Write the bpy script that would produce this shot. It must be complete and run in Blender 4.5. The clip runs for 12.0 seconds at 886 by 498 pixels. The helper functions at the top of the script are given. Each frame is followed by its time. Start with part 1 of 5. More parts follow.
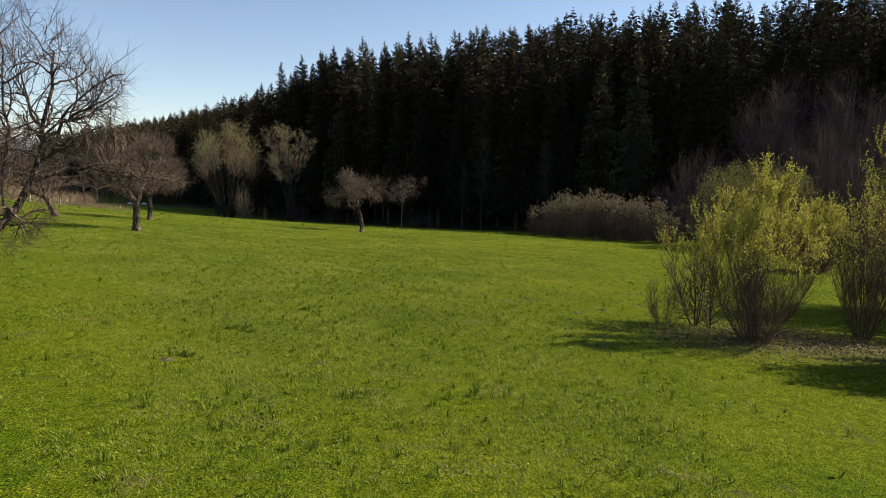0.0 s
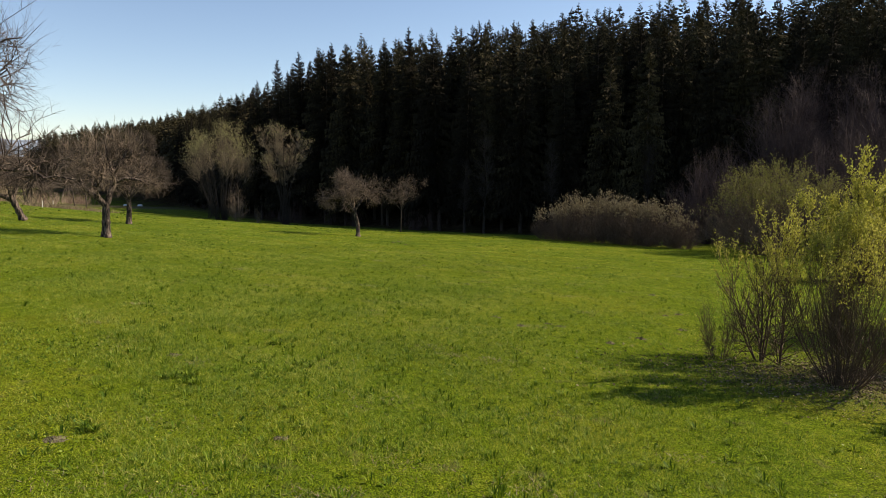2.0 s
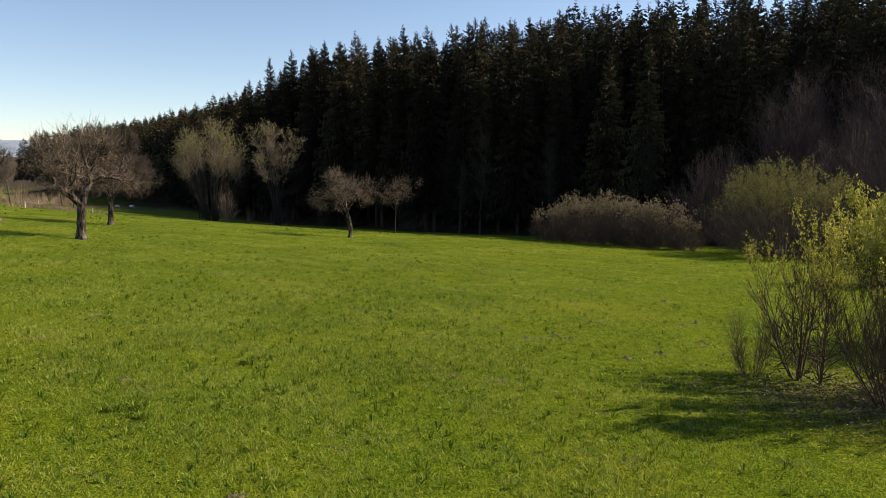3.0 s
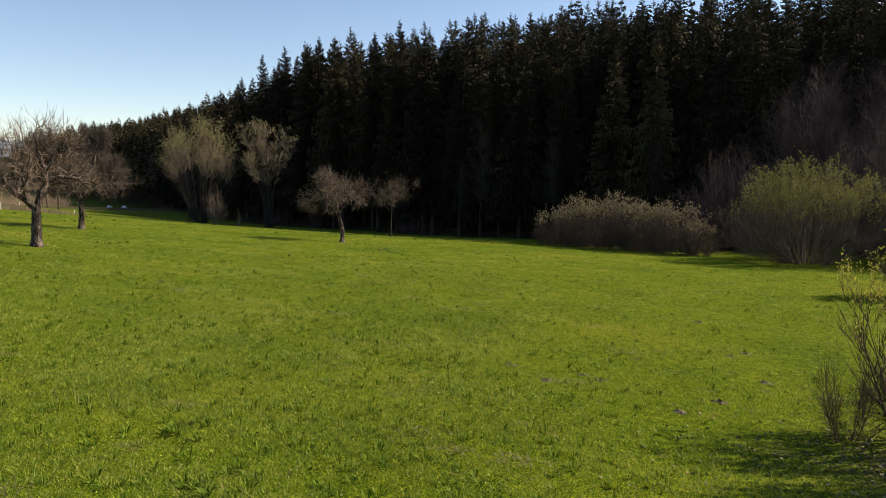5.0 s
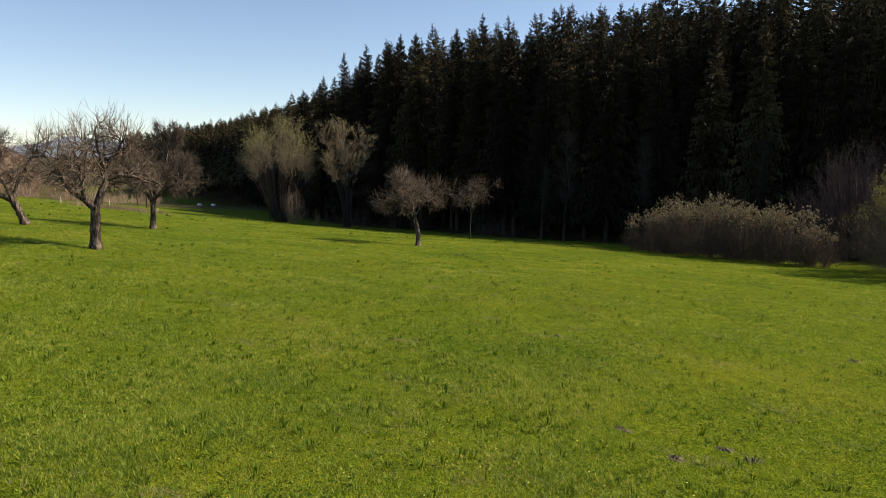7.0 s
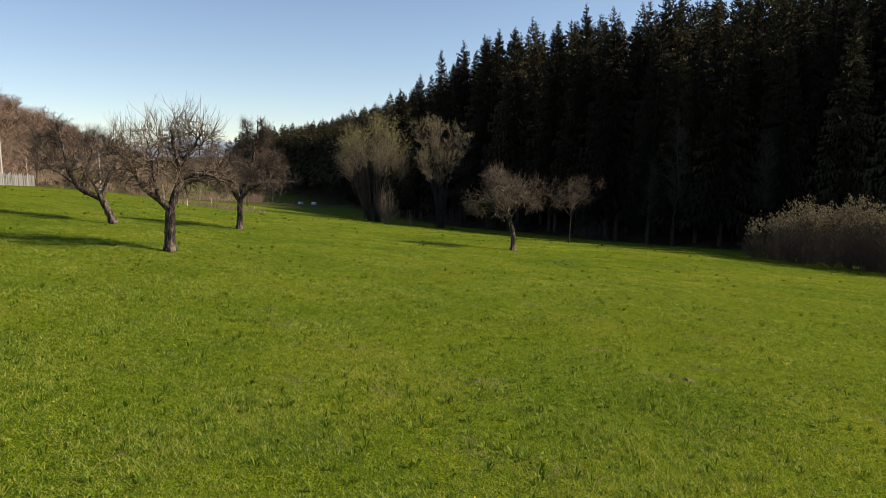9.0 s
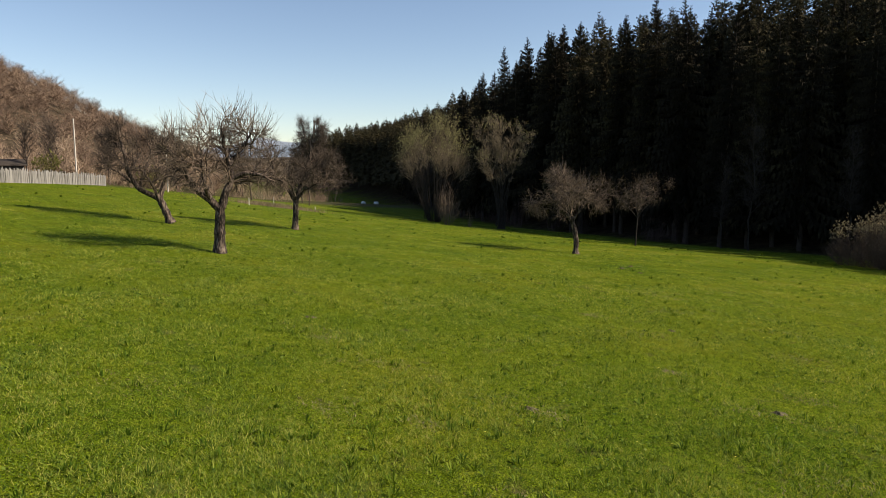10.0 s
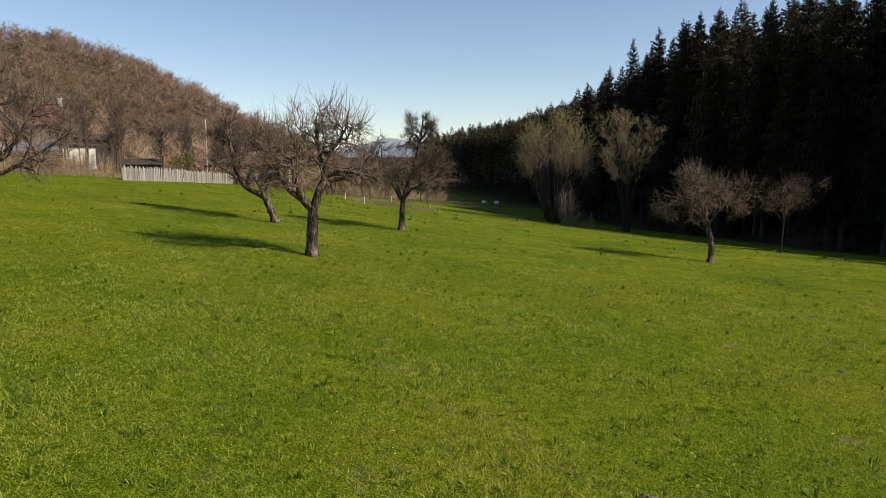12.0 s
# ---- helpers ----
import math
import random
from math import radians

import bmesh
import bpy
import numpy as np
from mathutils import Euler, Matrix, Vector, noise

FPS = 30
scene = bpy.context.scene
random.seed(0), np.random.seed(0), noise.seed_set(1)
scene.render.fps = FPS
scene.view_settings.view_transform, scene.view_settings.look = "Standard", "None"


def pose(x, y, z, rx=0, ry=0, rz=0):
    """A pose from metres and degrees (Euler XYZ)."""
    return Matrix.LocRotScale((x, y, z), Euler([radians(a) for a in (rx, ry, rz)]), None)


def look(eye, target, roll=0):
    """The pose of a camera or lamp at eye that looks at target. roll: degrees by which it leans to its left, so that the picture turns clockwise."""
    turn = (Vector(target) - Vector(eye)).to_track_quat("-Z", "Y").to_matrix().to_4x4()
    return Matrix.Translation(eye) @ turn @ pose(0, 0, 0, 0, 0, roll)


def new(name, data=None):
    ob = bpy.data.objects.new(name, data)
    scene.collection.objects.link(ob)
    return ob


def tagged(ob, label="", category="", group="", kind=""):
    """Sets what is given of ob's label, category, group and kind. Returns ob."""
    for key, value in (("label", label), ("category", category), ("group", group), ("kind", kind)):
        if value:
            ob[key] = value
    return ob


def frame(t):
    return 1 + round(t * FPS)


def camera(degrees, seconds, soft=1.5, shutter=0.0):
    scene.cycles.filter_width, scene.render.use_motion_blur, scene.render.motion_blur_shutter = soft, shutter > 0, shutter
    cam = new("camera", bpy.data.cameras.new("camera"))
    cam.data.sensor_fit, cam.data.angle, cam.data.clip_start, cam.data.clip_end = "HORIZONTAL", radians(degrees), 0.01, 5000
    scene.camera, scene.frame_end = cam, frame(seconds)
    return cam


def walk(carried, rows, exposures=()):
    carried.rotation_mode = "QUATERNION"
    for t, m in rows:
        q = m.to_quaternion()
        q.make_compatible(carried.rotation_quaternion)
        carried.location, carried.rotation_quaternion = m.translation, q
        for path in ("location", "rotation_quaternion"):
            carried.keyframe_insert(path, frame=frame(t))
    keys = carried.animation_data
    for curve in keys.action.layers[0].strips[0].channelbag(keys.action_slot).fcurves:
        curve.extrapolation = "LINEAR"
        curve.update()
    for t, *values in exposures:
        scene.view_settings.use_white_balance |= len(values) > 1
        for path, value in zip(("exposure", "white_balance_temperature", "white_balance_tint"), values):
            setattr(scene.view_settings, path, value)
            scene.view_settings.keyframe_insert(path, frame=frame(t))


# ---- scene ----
cam = camera(66.1, 12.0, soft=0.65)
METRES, EYE, TILT, LEAN, TURN = 17.96, 3.0, -3.5, 4.75, 0.0
ROWS = [
    (0.0, 0.0, 0.0, 0.0, 0.32, -3.82, -4.79),
    (0.5, -0.0024, 0.0469, 0.0018, 0.28, -3.78, -4.78),
    (1.0, -0.0045, 0.0935, 0.0039, 0.29, -3.77, -4.78),
    (1.5, -0.0066, 0.1403, 0.0056, 0.32, -3.75, -4.78),
    (2.0, -0.0077, 0.1882, 0.0053, 0.35, -3.72, -4.78),
    (2.5, -0.0087, 0.235, 0.0036, 0.35, -3.69, -4.77),
    (3.0, -0.0091, 0.2817, 0.0032, -0.05, -3.63, -4.76),
    (5.0, -0.0106, 0.4536, 0.0097, -0.22, -3.56, -4.82),
    (5.5, -0.0118, 0.4965, 0.0113, 0.8, -3.65, -4.88),
    (6.0, -0.013, 0.5389, 0.0133, 2.81, -3.83, -5.0),
    (6.5, -0.0154, 0.5807, 0.0149, 4.86, -4.02, -5.14),
    (8.5, -0.0342, 0.7425, 0.0196, 11.95, -4.72, -5.52),
    (9.0, -0.0394, 0.781, 0.0211, 14.71, -5.01, -5.6),
    (9.5, -0.0443, 0.8183, 0.0221, 17.32, -5.28, -5.63),
    (10.0, -0.0494, 0.8544, 0.023, 19.98, -5.54, -5.68),
    (10.5, -0.0546, 0.8903, 0.0231, 22.74, -5.83, -5.66),
    (11.0, -0.0613, 0.9256, 0.0233, 25.47, -6.11, -5.68),
    (11.5, -0.0702, 0.9599, 0.0234, 28.06, -6.38, -5.7),
    (12.0, -0.0784, 0.9939, 0.0242, 30.33, -6.64, -5.74),
]
walk(cam, [(t, pose(0, 0, EYE, TILT, LEAN, TURN) @ pose(METRES * x, METRES * y, METRES * z, 90 + pitch, roll, yaw)) for t, x, y, z, yaw, pitch, roll in ROWS], [(0.0, 0.73, 6900, 13.8), (5.5, 0.81, 6900, 13.8), (8.5, 0.69, 6900, 13.5), (12.0, 0.58, 6900, 13.0)])

# ---- world and sun ----
SUN_EL, SUN_AZ = radians(37.0), math.atan2(1.0, 0.29)      # azimuth clockwise from +y
world = bpy.data.worlds.new("sky")
scene.world = world
world.use_nodes = True
wn = world.node_tree.nodes
sky = wn.new("ShaderNodeTexSky")
sky.sky_type = "NISHITA"
sky.sun_disc = False
sky.sun_elevation, sky.sun_rotation = SUN_EL, SUN_AZ
sky.altitude, sky.air_density, sky.dust_density, sky.ozone_density = 400, 0.9, 0.2, 1.5
wn["Background"].inputs["Strength"].default_value = 0.094
world.node_tree.links.new(sky.outputs["Color"], wn["Background"].inputs["Color"])
sun = new("sun", bpy.data.lights.new("sun", "SUN"))
sun.data.energy, sun.data.angle, sun.data.color = 5.0, radians(0.55), (1.0, 0.91, 0.75)
to_sun = Vector((math.sin(SUN_AZ) * math.cos(SUN_EL), math.cos(SUN_AZ) * math.cos(SUN_EL), math.sin(SUN_EL)))
sun.matrix_world = look((0, 0, 60), Vector((0, 0, 60)) - to_sun)


# ---- small tools ----
def mesh_np(name, verts, faces, material=None, smooth=False):
    """A mesh from an array of vertices and an array of faces that all have the same number of corners."""
    verts, faces = np.asarray(verts, np.float32), np.asarray(faces, np.int32)
    me = bpy.data.meshes.new(name)
    n, c = faces.shape
    me.vertices.add(len(verts))
    me.vertices.foreach_set("co", verts.ravel())
    me.loops.add(n * c)
    me.loops.foreach_set("vertex_index", faces.ravel())
    me.polygons.add(n)
    me.polygons.foreach_set("loop_start", np.arange(0, n * c, c, dtype=np.int32))
    if smooth:
        me.polygons.foreach_set("use_smooth", np.ones(n, bool))
    me.update(calc_edges=True)
    if material:
        me.materials.append(material)
    return me


def empty(name, m):
    ob = new(name)
    ob.empty_display_size = 0.2
    ob.matrix_world = m
    return ob


def under(name, me, parent, label=""):
    ob = new(name, me)
    ob.parent = parent
    return tagged(ob, label)


def part(name, bm, material, parent, label=""):
    me = bpy.data.meshes.new(name)
    bm.to_mesh(me)
    bm.free()
    me.materials.append(material)
    return under(name, me, parent, label)


def box(bm, x0, x1, y0, y1, z0, z1, bevel=0.0):
    made = bmesh.ops.create_cube(bm, size=1.0)["verts"]
    bmesh.ops.transform(bm, matrix=Matrix.Translation(((x0 + x1) / 2, (y0 + y1) / 2, (z0 + z1) / 2)) @ Matrix.Diagonal((x1 - x0, y1 - y0, z1 - z0, 1)), verts=made)
    if bevel:
        edges = list({e for v in made for e in v.link_edges})
        bmesh.ops.bevel(bm, geom=edges, offset=bevel, segments=1, affect="EDGES")
    return bm


def unit(v):
    return v / np.maximum(np.linalg.norm(v, axis=-1, keepdims=True), 1e-9)


# ---- materials ----
def material(name, stops, scales=(3.0, 25.0), rough=0.9, bump=0.3, bump_scale=40.0, spread=0.0, stretch=(1, 1, 1), thin=0.0, world_space=False, specular=0.3, island=0.0, bump_depth=0.02, tint=(1, 1, 1)):
    """Colour from two scales of noise over a ramp of stops, relief from a third; spread: how far one object or piece differs from the next; thin: the share of light let through."""
    ma = bpy.data.materials.new(name)
    ma.use_nodes = True
    nt = ma.node_tree
    n, ln = nt.nodes, nt.links
    bs = n["Principled BSDF"]
    bs.inputs["Roughness"].default_value = rough
    bs.inputs["Specular IOR Level"].default_value = specular
    co = n.new("ShaderNodeTexCoord")
    mp = n.new("ShaderNodeMapping")
    mp.inputs["Scale"].default_value = stretch
    if world_space:
        geo = n.new("ShaderNodeNewGeometry")
        ln.new(geo.outputs["Position"], mp.inputs["Vector"])
    else:
        ln.new(co.outputs["Object"], mp.inputs["Vector"])
    fac = None
    for i, s in enumerate(scales):
        tx = n.new("ShaderNodeTexNoise")
        tx.inputs["Scale"].default_value = s
        tx.inputs["Detail"].default_value = 4.0
        tx.inputs["Roughness"].default_value = 0.6
        ln.new(mp.outputs["Vector"], tx.inputs["Vector"])
        if fac is None:
            fac = tx.outputs["Fac"]
        else:
            mx = n.new("ShaderNodeMix")
            mx.inputs[0].default_value = 0.5
            ln.new(fac, mx.inputs[2])
            ln.new(tx.outputs["Fac"], mx.inputs[3])
            fac = mx.outputs[0]
    if spread or island:
        src = n.new("ShaderNodeNewGeometry").outputs["Random Per Island"] if island else n.new("ShaderNodeObjectInfo").outputs["Random"]
        mr = n.new("ShaderNodeMapRange")
        amt = island or spread
        mr.inputs["To Min"].default_value, mr.inputs["To Max"].default_value = -amt, amt
        ln.new(src, mr.inputs["Value"])
        ad = n.new("ShaderNodeMath")
        ad.operation = "ADD"
        ln.new(fac, ad.inputs[0])
        ln.new(mr.outputs["Result"], ad.inputs[1])
        fac = ad.outputs[0]
    rp = n.new("ShaderNodeValToRGB")
    while len(rp.color_ramp.elements) < len(stops):
        rp.color_ramp.elements.new(0.5)
    for e, (p, c) in zip(rp.color_ramp.elements, stops):
        e.position, e.color = p, (*c, 1)
    ln.new(fac, rp.inputs["Fac"])
    ln.new(rp.outputs["Color"], bs.inputs["Base Color"])
    if bump:
        bt = n.new("ShaderNodeTexNoise")
        bt.inputs["Scale"].default_value = bump_scale
        bt.inputs["Detail"].default_value = 3.0
        ln.new(mp.outputs["Vector"], bt.inputs["Vector"])
        bp = n.new("ShaderNodeBump")
        bp.inputs["Strength"].default_value, bp.inputs["Distance"].default_value = bump, bump_depth
        ln.new(bt.outputs["Fac"], bp.inputs["Height"])
        ln.new(bp.outputs["Normal"], bs.inputs["Normal"])
    if thin:
        tr = n.new("ShaderNodeBsdfTranslucent")
        tt = n.new("ShaderNodeMix")
        tt.data_type, tt.blend_type = "RGBA", "MULTIPLY"
        tt.inputs[0].default_value = 1.0
        tt.inputs[7].default_value = (*tint, 1)
        ln.new(rp.outputs["Color"], tt.inputs[6])
        ln.new(tt.outputs[2], tr.inputs["Color"])
        ms = n.new("ShaderNodeMixShader")
        ms.inputs[0].default_value = thin
        ln.new(bs.outputs[0], ms.inputs[1])
        ln.new(tr.outputs[0], ms.inputs[2])
        ln.new(ms.outputs[0], n["Material Output"].inputs["Surface"])
    return ma


M_BARK = material("apple_bark", [(0.41, (0.010, 0.008, 0.006)), (0.50, (0.055, 0.038, 0.029)), (0.60, (0.212, 0.162, 0.128))], (8, 22), 0.95, 1.0, 15, stretch=(1, 1, 0.3), bump_depth=0.08)
M_TWIG = material("apple_twigs", [(0.30, (0.0648, 0.0445, 0.0324)), (0.52, (0.1512, 0.1099, 0.0765)), (0.72, (0.3305, 0.2485, 0.1719))], (1.2, 9), 0.8, 0.0, spread=0.05)
M_TWIG_RED = material("brown_twigs", [(0.30, (0.048, 0.035, 0.026)), (0.60, (0.094, 0.068, 0.050)), (0.80, (0.152, 0.116, 0.086))], (1.0, 8), 0.8, 0.0, spread=0.06)
M_WILLOW_STEM = material("willow_stems", [(0.30, (0.047, 0.029, 0.019)), (0.52, (0.100, 0.064, 0.041)), (0.75, (0.181, 0.123, 0.079))], (2, 14), 0.85, 0.0)
M_BRANCH = material("apple_branches", [(0.35, (0.0242, 0.0170, 0.0120)), (0.52, (0.0748, 0.0530, 0.0377)), (0.68, (0.1738, 0.1280, 0.0966))], (4, 16), 0.9, 0.0)
M_LEAF = material("spring_leaves", [(0.25, (0.180, 0.180, 0.024)), (0.50, (0.343, 0.333, 0.047)), (0.80, (0.540, 0.495, 0.119))], (2, 9), 0.6, 0.0, thin=0.45, island=0.2)
M_LEAF_DULL = material("dull_spring_leaves", [(0.25, (0.104, 0.104, 0.028)), (0.50, (0.160, 0.152, 0.040)), (0.80, (0.240, 0.216, 0.072))], (2, 9), 0.7, 0.0, thin=0.35, island=0.2)
M_HEDGE = material("hedge_twigs", [(0.30, (0.114, 0.086, 0.056)), (0.55, (0.209, 0.160, 0.104)), (0.80, (0.325, 0.262, 0.170))], (0.7, 5), 0.85, 0.0)
M_GREY_TWIG = material("grey_twigs", [(0.30, (0.0491, 0.0301, 0.0271)), (0.60, (0.0952, 0.0609, 0.0541)), (0.80, (0.1537, 0.1001, 0.0884))], (0.8, 5), 0.85, 0.0, spread=0.06)
M_HILL_TWIG = material("hill_tree_twigs", [(0.36, (0.1656, 0.1111, 0.0770)), (0.50, (0.3012, 0.2071, 0.1403)), (0.64, (0.4476, 0.3405, 0.2357))], (0.22, 2), 0.9, 0.0, spread=0.16)
# needles coloured near black for the wood's shade; the pale stop stands for sunlit tops
M_SPRUCE = material("shaded_spruce_needles", [(0.25, (0.0112, 0.0097, 0.0067)), (0.50, (0.0206, 0.0176, 0.0113)), (0.74, (0.0817, 0.0697, 0.0336))], (0.5, 4), 0.85, 0.0, spread=0.12, thin=0.03, specular=0.04)
M_SPRUCE_BARK = material("spruce_bark", [(0.30, (0.033, 0.025, 0.020)), (0.70, (0.094, 0.072, 0.055))], (3, 12), 0.95, 0.4, 20)
# near-black bark: the wood's shade on trunks and low limbs, put into the colour
M_SHADE_BARK = material("shade_dark_bark", [(0.3, (0.018, 0.014, 0.011)), (0.7, (0.05, 0.04, 0.032))], (3, 12), 0.95, 0.4, 20)
M_WEED = material("weed_leaves", [(0.3, (0.0449, 0.091, 0.0086)), (0.5, (0.0942, 0.1519, 0.0107)), (0.8, (0.2268, 0.2857, 0.0364))], (5, 30), 0.6, 0.0, island=0.25, thin=0.35, specular=0.08, tint=(1.2, 1.1, 0.6))
M_CLOVER = material("clover_leaves", [(0.30, (0.057, 0.108, 0.010)), (0.50, (0.108, 0.166, 0.016)), (0.80, (0.199, 0.248, 0.041))], (5, 30), 0.6, 0.0, island=0.3, thin=0.3, specular=0.12)
M_EARTH = material("molehill_earth", [(0.3, (0.050, 0.043, 0.022)), (0.5, (0.105, 0.088, 0.048)), (0.75, (0.19, 0.16, 0.095))], (8, 50), 1.0, 1.0, 60)
M_FLOWER = material("dandelion_yellow", [(0.30, (0.558, 0.495, 0.045)), (0.70, (0.720, 0.666, 0.144))], (8, 30), 0.7, 0.0)
M_DRY = material("dry_grass", [(0.30, (0.120, 0.088, 0.048)), (0.60, (0.224, 0.172, 0.100)), (0.80, (0.352, 0.296, 0.192))], (1, 10), 0.9, 0.0, island=0.2)
M_LITTER = material("leaf_litter", [(0.30, (0.091, 0.063, 0.035)), (0.55, (0.189, 0.140, 0.084)), (0.80, (0.294, 0.238, 0.154))], (3, 20), 0.9, 0.0, island=0.25)
M_BLADE = material("grass_blades", [(0.22, (0.0417, 0.0867, 0.0161)), (0.42, (0.137, 0.2161, 0.031)), (0.56, (0.2782, 0.3467, 0.0492)), (0.74, (0.382, 0.3713, 0.0856)), (0.92, (0.4687, 0.4045, 0.1862))], (0.35, 8.0), 0.5, 0.0, thin=0.42, island=0.24, specular=0.12, tint=(1.15, 1.1, 0.5), world_space=True)
M_BLADE_FAR = material("far_grass_blades", [(0.22, (0.0407, 0.0845, 0.0161)), (0.42, (0.1327, 0.2119, 0.031)), (0.56, (0.2707, 0.3403, 0.0492)), (0.74, (0.3713, 0.3649, 0.0856)), (0.92, (0.4558, 0.398, 0.1862))], (0.22, 1.6), 0.5, 0.0, thin=0.42, island=0.20, specular=0.12, tint=(1.15, 1.1, 0.5), world_space=True)
M_CATKIN = material("willow_catkins", [(0.25, (0.128, 0.120, 0.045)), (0.50, (0.225, 0.206, 0.086)), (0.80, (0.360, 0.323, 0.158))], (1, 6), 0.8, 0.0, thin=0.3, island=0.2)
M_THICKET = material("thicket_twigs", [(0.30, (0.052, 0.034, 0.026)), (0.52, (0.104, 0.074, 0.052)), (0.75, (0.190, 0.142, 0.100))], (0.9, 5), 0.85, 0.0, spread=0.06)
M_TAN_BUD = material("tan_buds", [(0.25, (0.120, 0.092, 0.052)), (0.50, (0.208, 0.168, 0.096)), (0.80, (0.336, 0.288, 0.176))], (1, 6), 0.85, 0.0, thin=0.2, island=0.2)
M_PLANK = material("weathered_planks", [(0.3, (0.11, 0.105, 0.10)), (0.5, (0.205, 0.195, 0.18)), (0.75, (0.33, 0.315, 0.295))], (2, 14), 0.9, 0.5, 30, spread=0.12, stretch=(1, 1, 0.15))
M_POLE = material("pole_wood", [(0.3, (0.40, 0.37, 0.33)), (0.7, (0.58, 0.54, 0.48))], (2, 12), 0.85, 0.3, 30, stretch=(1, 1, 0.2))
M_POST = material("white_post", [(0.30, (0.558, 0.549, 0.513)), (0.70, (0.720, 0.711, 0.675))], (4, 20), 0.8, 0.2)
M_WALL = material("white_render", [(0.30, (0.527, 0.510, 0.476)), (0.60, (0.663, 0.654, 0.620))], (0.8, 6), 0.9, 0.2)
M_ROOF = material("red_roof_tiles", [(0.30, (0.055, 0.022, 0.019)), (0.60, (0.093, 0.038, 0.031)), (0.80, (0.136, 0.068, 0.054))], (1, 9), 0.85, 0.5, 20, spread=0.1)
M_SHEET = material("grey_sheet_roof", [(0.30, (0.080, 0.088, 0.120)), (0.70, (0.152, 0.160, 0.208))], (0.7, 6), 0.6, 0.2)
M_DARKWOOD = material("dark_shed_boards", [(0.3, (0.03, 0.024, 0.02)), (0.7, (0.075, 0.06, 0.05))], (2, 12), 0.9, 0.4, stretch=(1, 1, 0.2), spread=0.1)
M_OLDWALL = material("old_plaster", [(0.30, (0.120, 0.098, 0.075)), (0.60, (0.195, 0.165, 0.128)), (0.80, (0.270, 0.240, 0.203))], (0.8, 6), 0.95, 0.3)
M_GLASS = material("window_glass", [(0.3, (0.02, 0.025, 0.03)), (0.7, (0.04, 0.045, 0.05))], (1, 4), 0.1, 0.0, specular=0.6)
M_BALE = material("white_bale_wrap", [(0.3, (0.66, 0.67, 0.66)), (0.7, (0.82, 0.83, 0.82))], (1.5, 8), 0.4, 0.4, 12)
# blue-grey stands for the haze of distance over the wooded hills
M_FAR = material("haze_blue_woods", [(0.3, (0.16, 0.20, 0.25)), (0.7, (0.24, 0.28, 0.33))], (0.004, 0.03), 1.0, 0.0, world_space=True)


# ---- the lie of the land ----
EDGE = np.array([(140, 25), (90, 45), (58, 60), (32, 71), (18, 76.5), (0, 86), (-13, 98), (-24, 108), (-43, 133), (-60, 162), (-90, 222), (-140, 285), (-220, 352), (-400, 485), (-900, 800)], float)
HILL = np.array((-214.0, 138.0))


def behind_edge(x, y):
    """Metres behind the edge of the spruce wood (negative: in the meadow)."""
    best, sign = np.full(np.shape(x), 1e9), np.zeros(np.shape(x))
    for (ax, ay), (bx, by) in zip(EDGE[:-1], EDGE[1:]):
        dx, dy = bx - ax, by - ay
        u = np.clip(((x - ax) * dx + (y - ay) * dy) / (dx * dx + dy * dy), 0, 1)
        d = np.hypot(x - ax - u * dx, y - ay - u * dy)
        side = np.where(dx * (y - ay) - dy * (x - ax) < 0, 1.0, -1.0)
        sign = np.where(d < best, side, sign)
        best = np.minimum(best, d)
    return best * sign


def cap(v, lo, hi, w=6.0):
    """v, eased to stay between lo and hi."""
    v = lo + w * np.logaddexp(0, (v - lo) / w)
    return hi - w * np.logaddexp(0, (hi - v) / w)


def ground(x, y):
    x, y = np.asarray(x, float), np.asarray(y, float)
    a, b = cap(x, -62, 45, 4.0), cap(y, -30, 92, 4.0)
    z = -0.2017 - 0.0838 * a - 0.0281 * b + 0.00071 * a * a + 0.000645 * a * b - 0.000383 * b * b
    z = z - 0.077 * np.clip(y - 92, 0, 130)
    s = np.maximum(behind_edge(x, y), 0)
    z = z + 9.0 * (1 - np.exp(-s / 28.0)) + (0.075 + 0.075 / (1 + np.exp(-(x + 8) / 8.0))) * np.minimum(s, 80) * np.clip((230 - y) / 110, 0.4, 1) + 0.045 * np.clip(s - 80, 0, 320)
    r2 = ((x - HILL[0]) ** 2 + (y - HILL[1]) ** 2) / 55.0 ** 2
    z = z + 44.6 * np.maximum(np.exp(-r2 / 2) - 0.06, 0)
    z = z - 0.03 * 3.0 * np.logaddexp(0, (-cap(x, -62, 45, 4.0) - 34) / 3.0) * np.clip((75 - y) / 30, 0, 1)
    return z


def gz(x, y):
    return float(ground(x, y))


def rumple(x, y):
    """The small unevenness of the sward."""
    return 0.035 * np.sin(x * 0.9 + 1.3 * np.sin(y * 0.5)) * np.sin(y * 0.8 + 0.7) + 0.02 * np.sin(x * 2.3 + y * 1.1) * np.sin(y * 2.1 - x * 0.6)


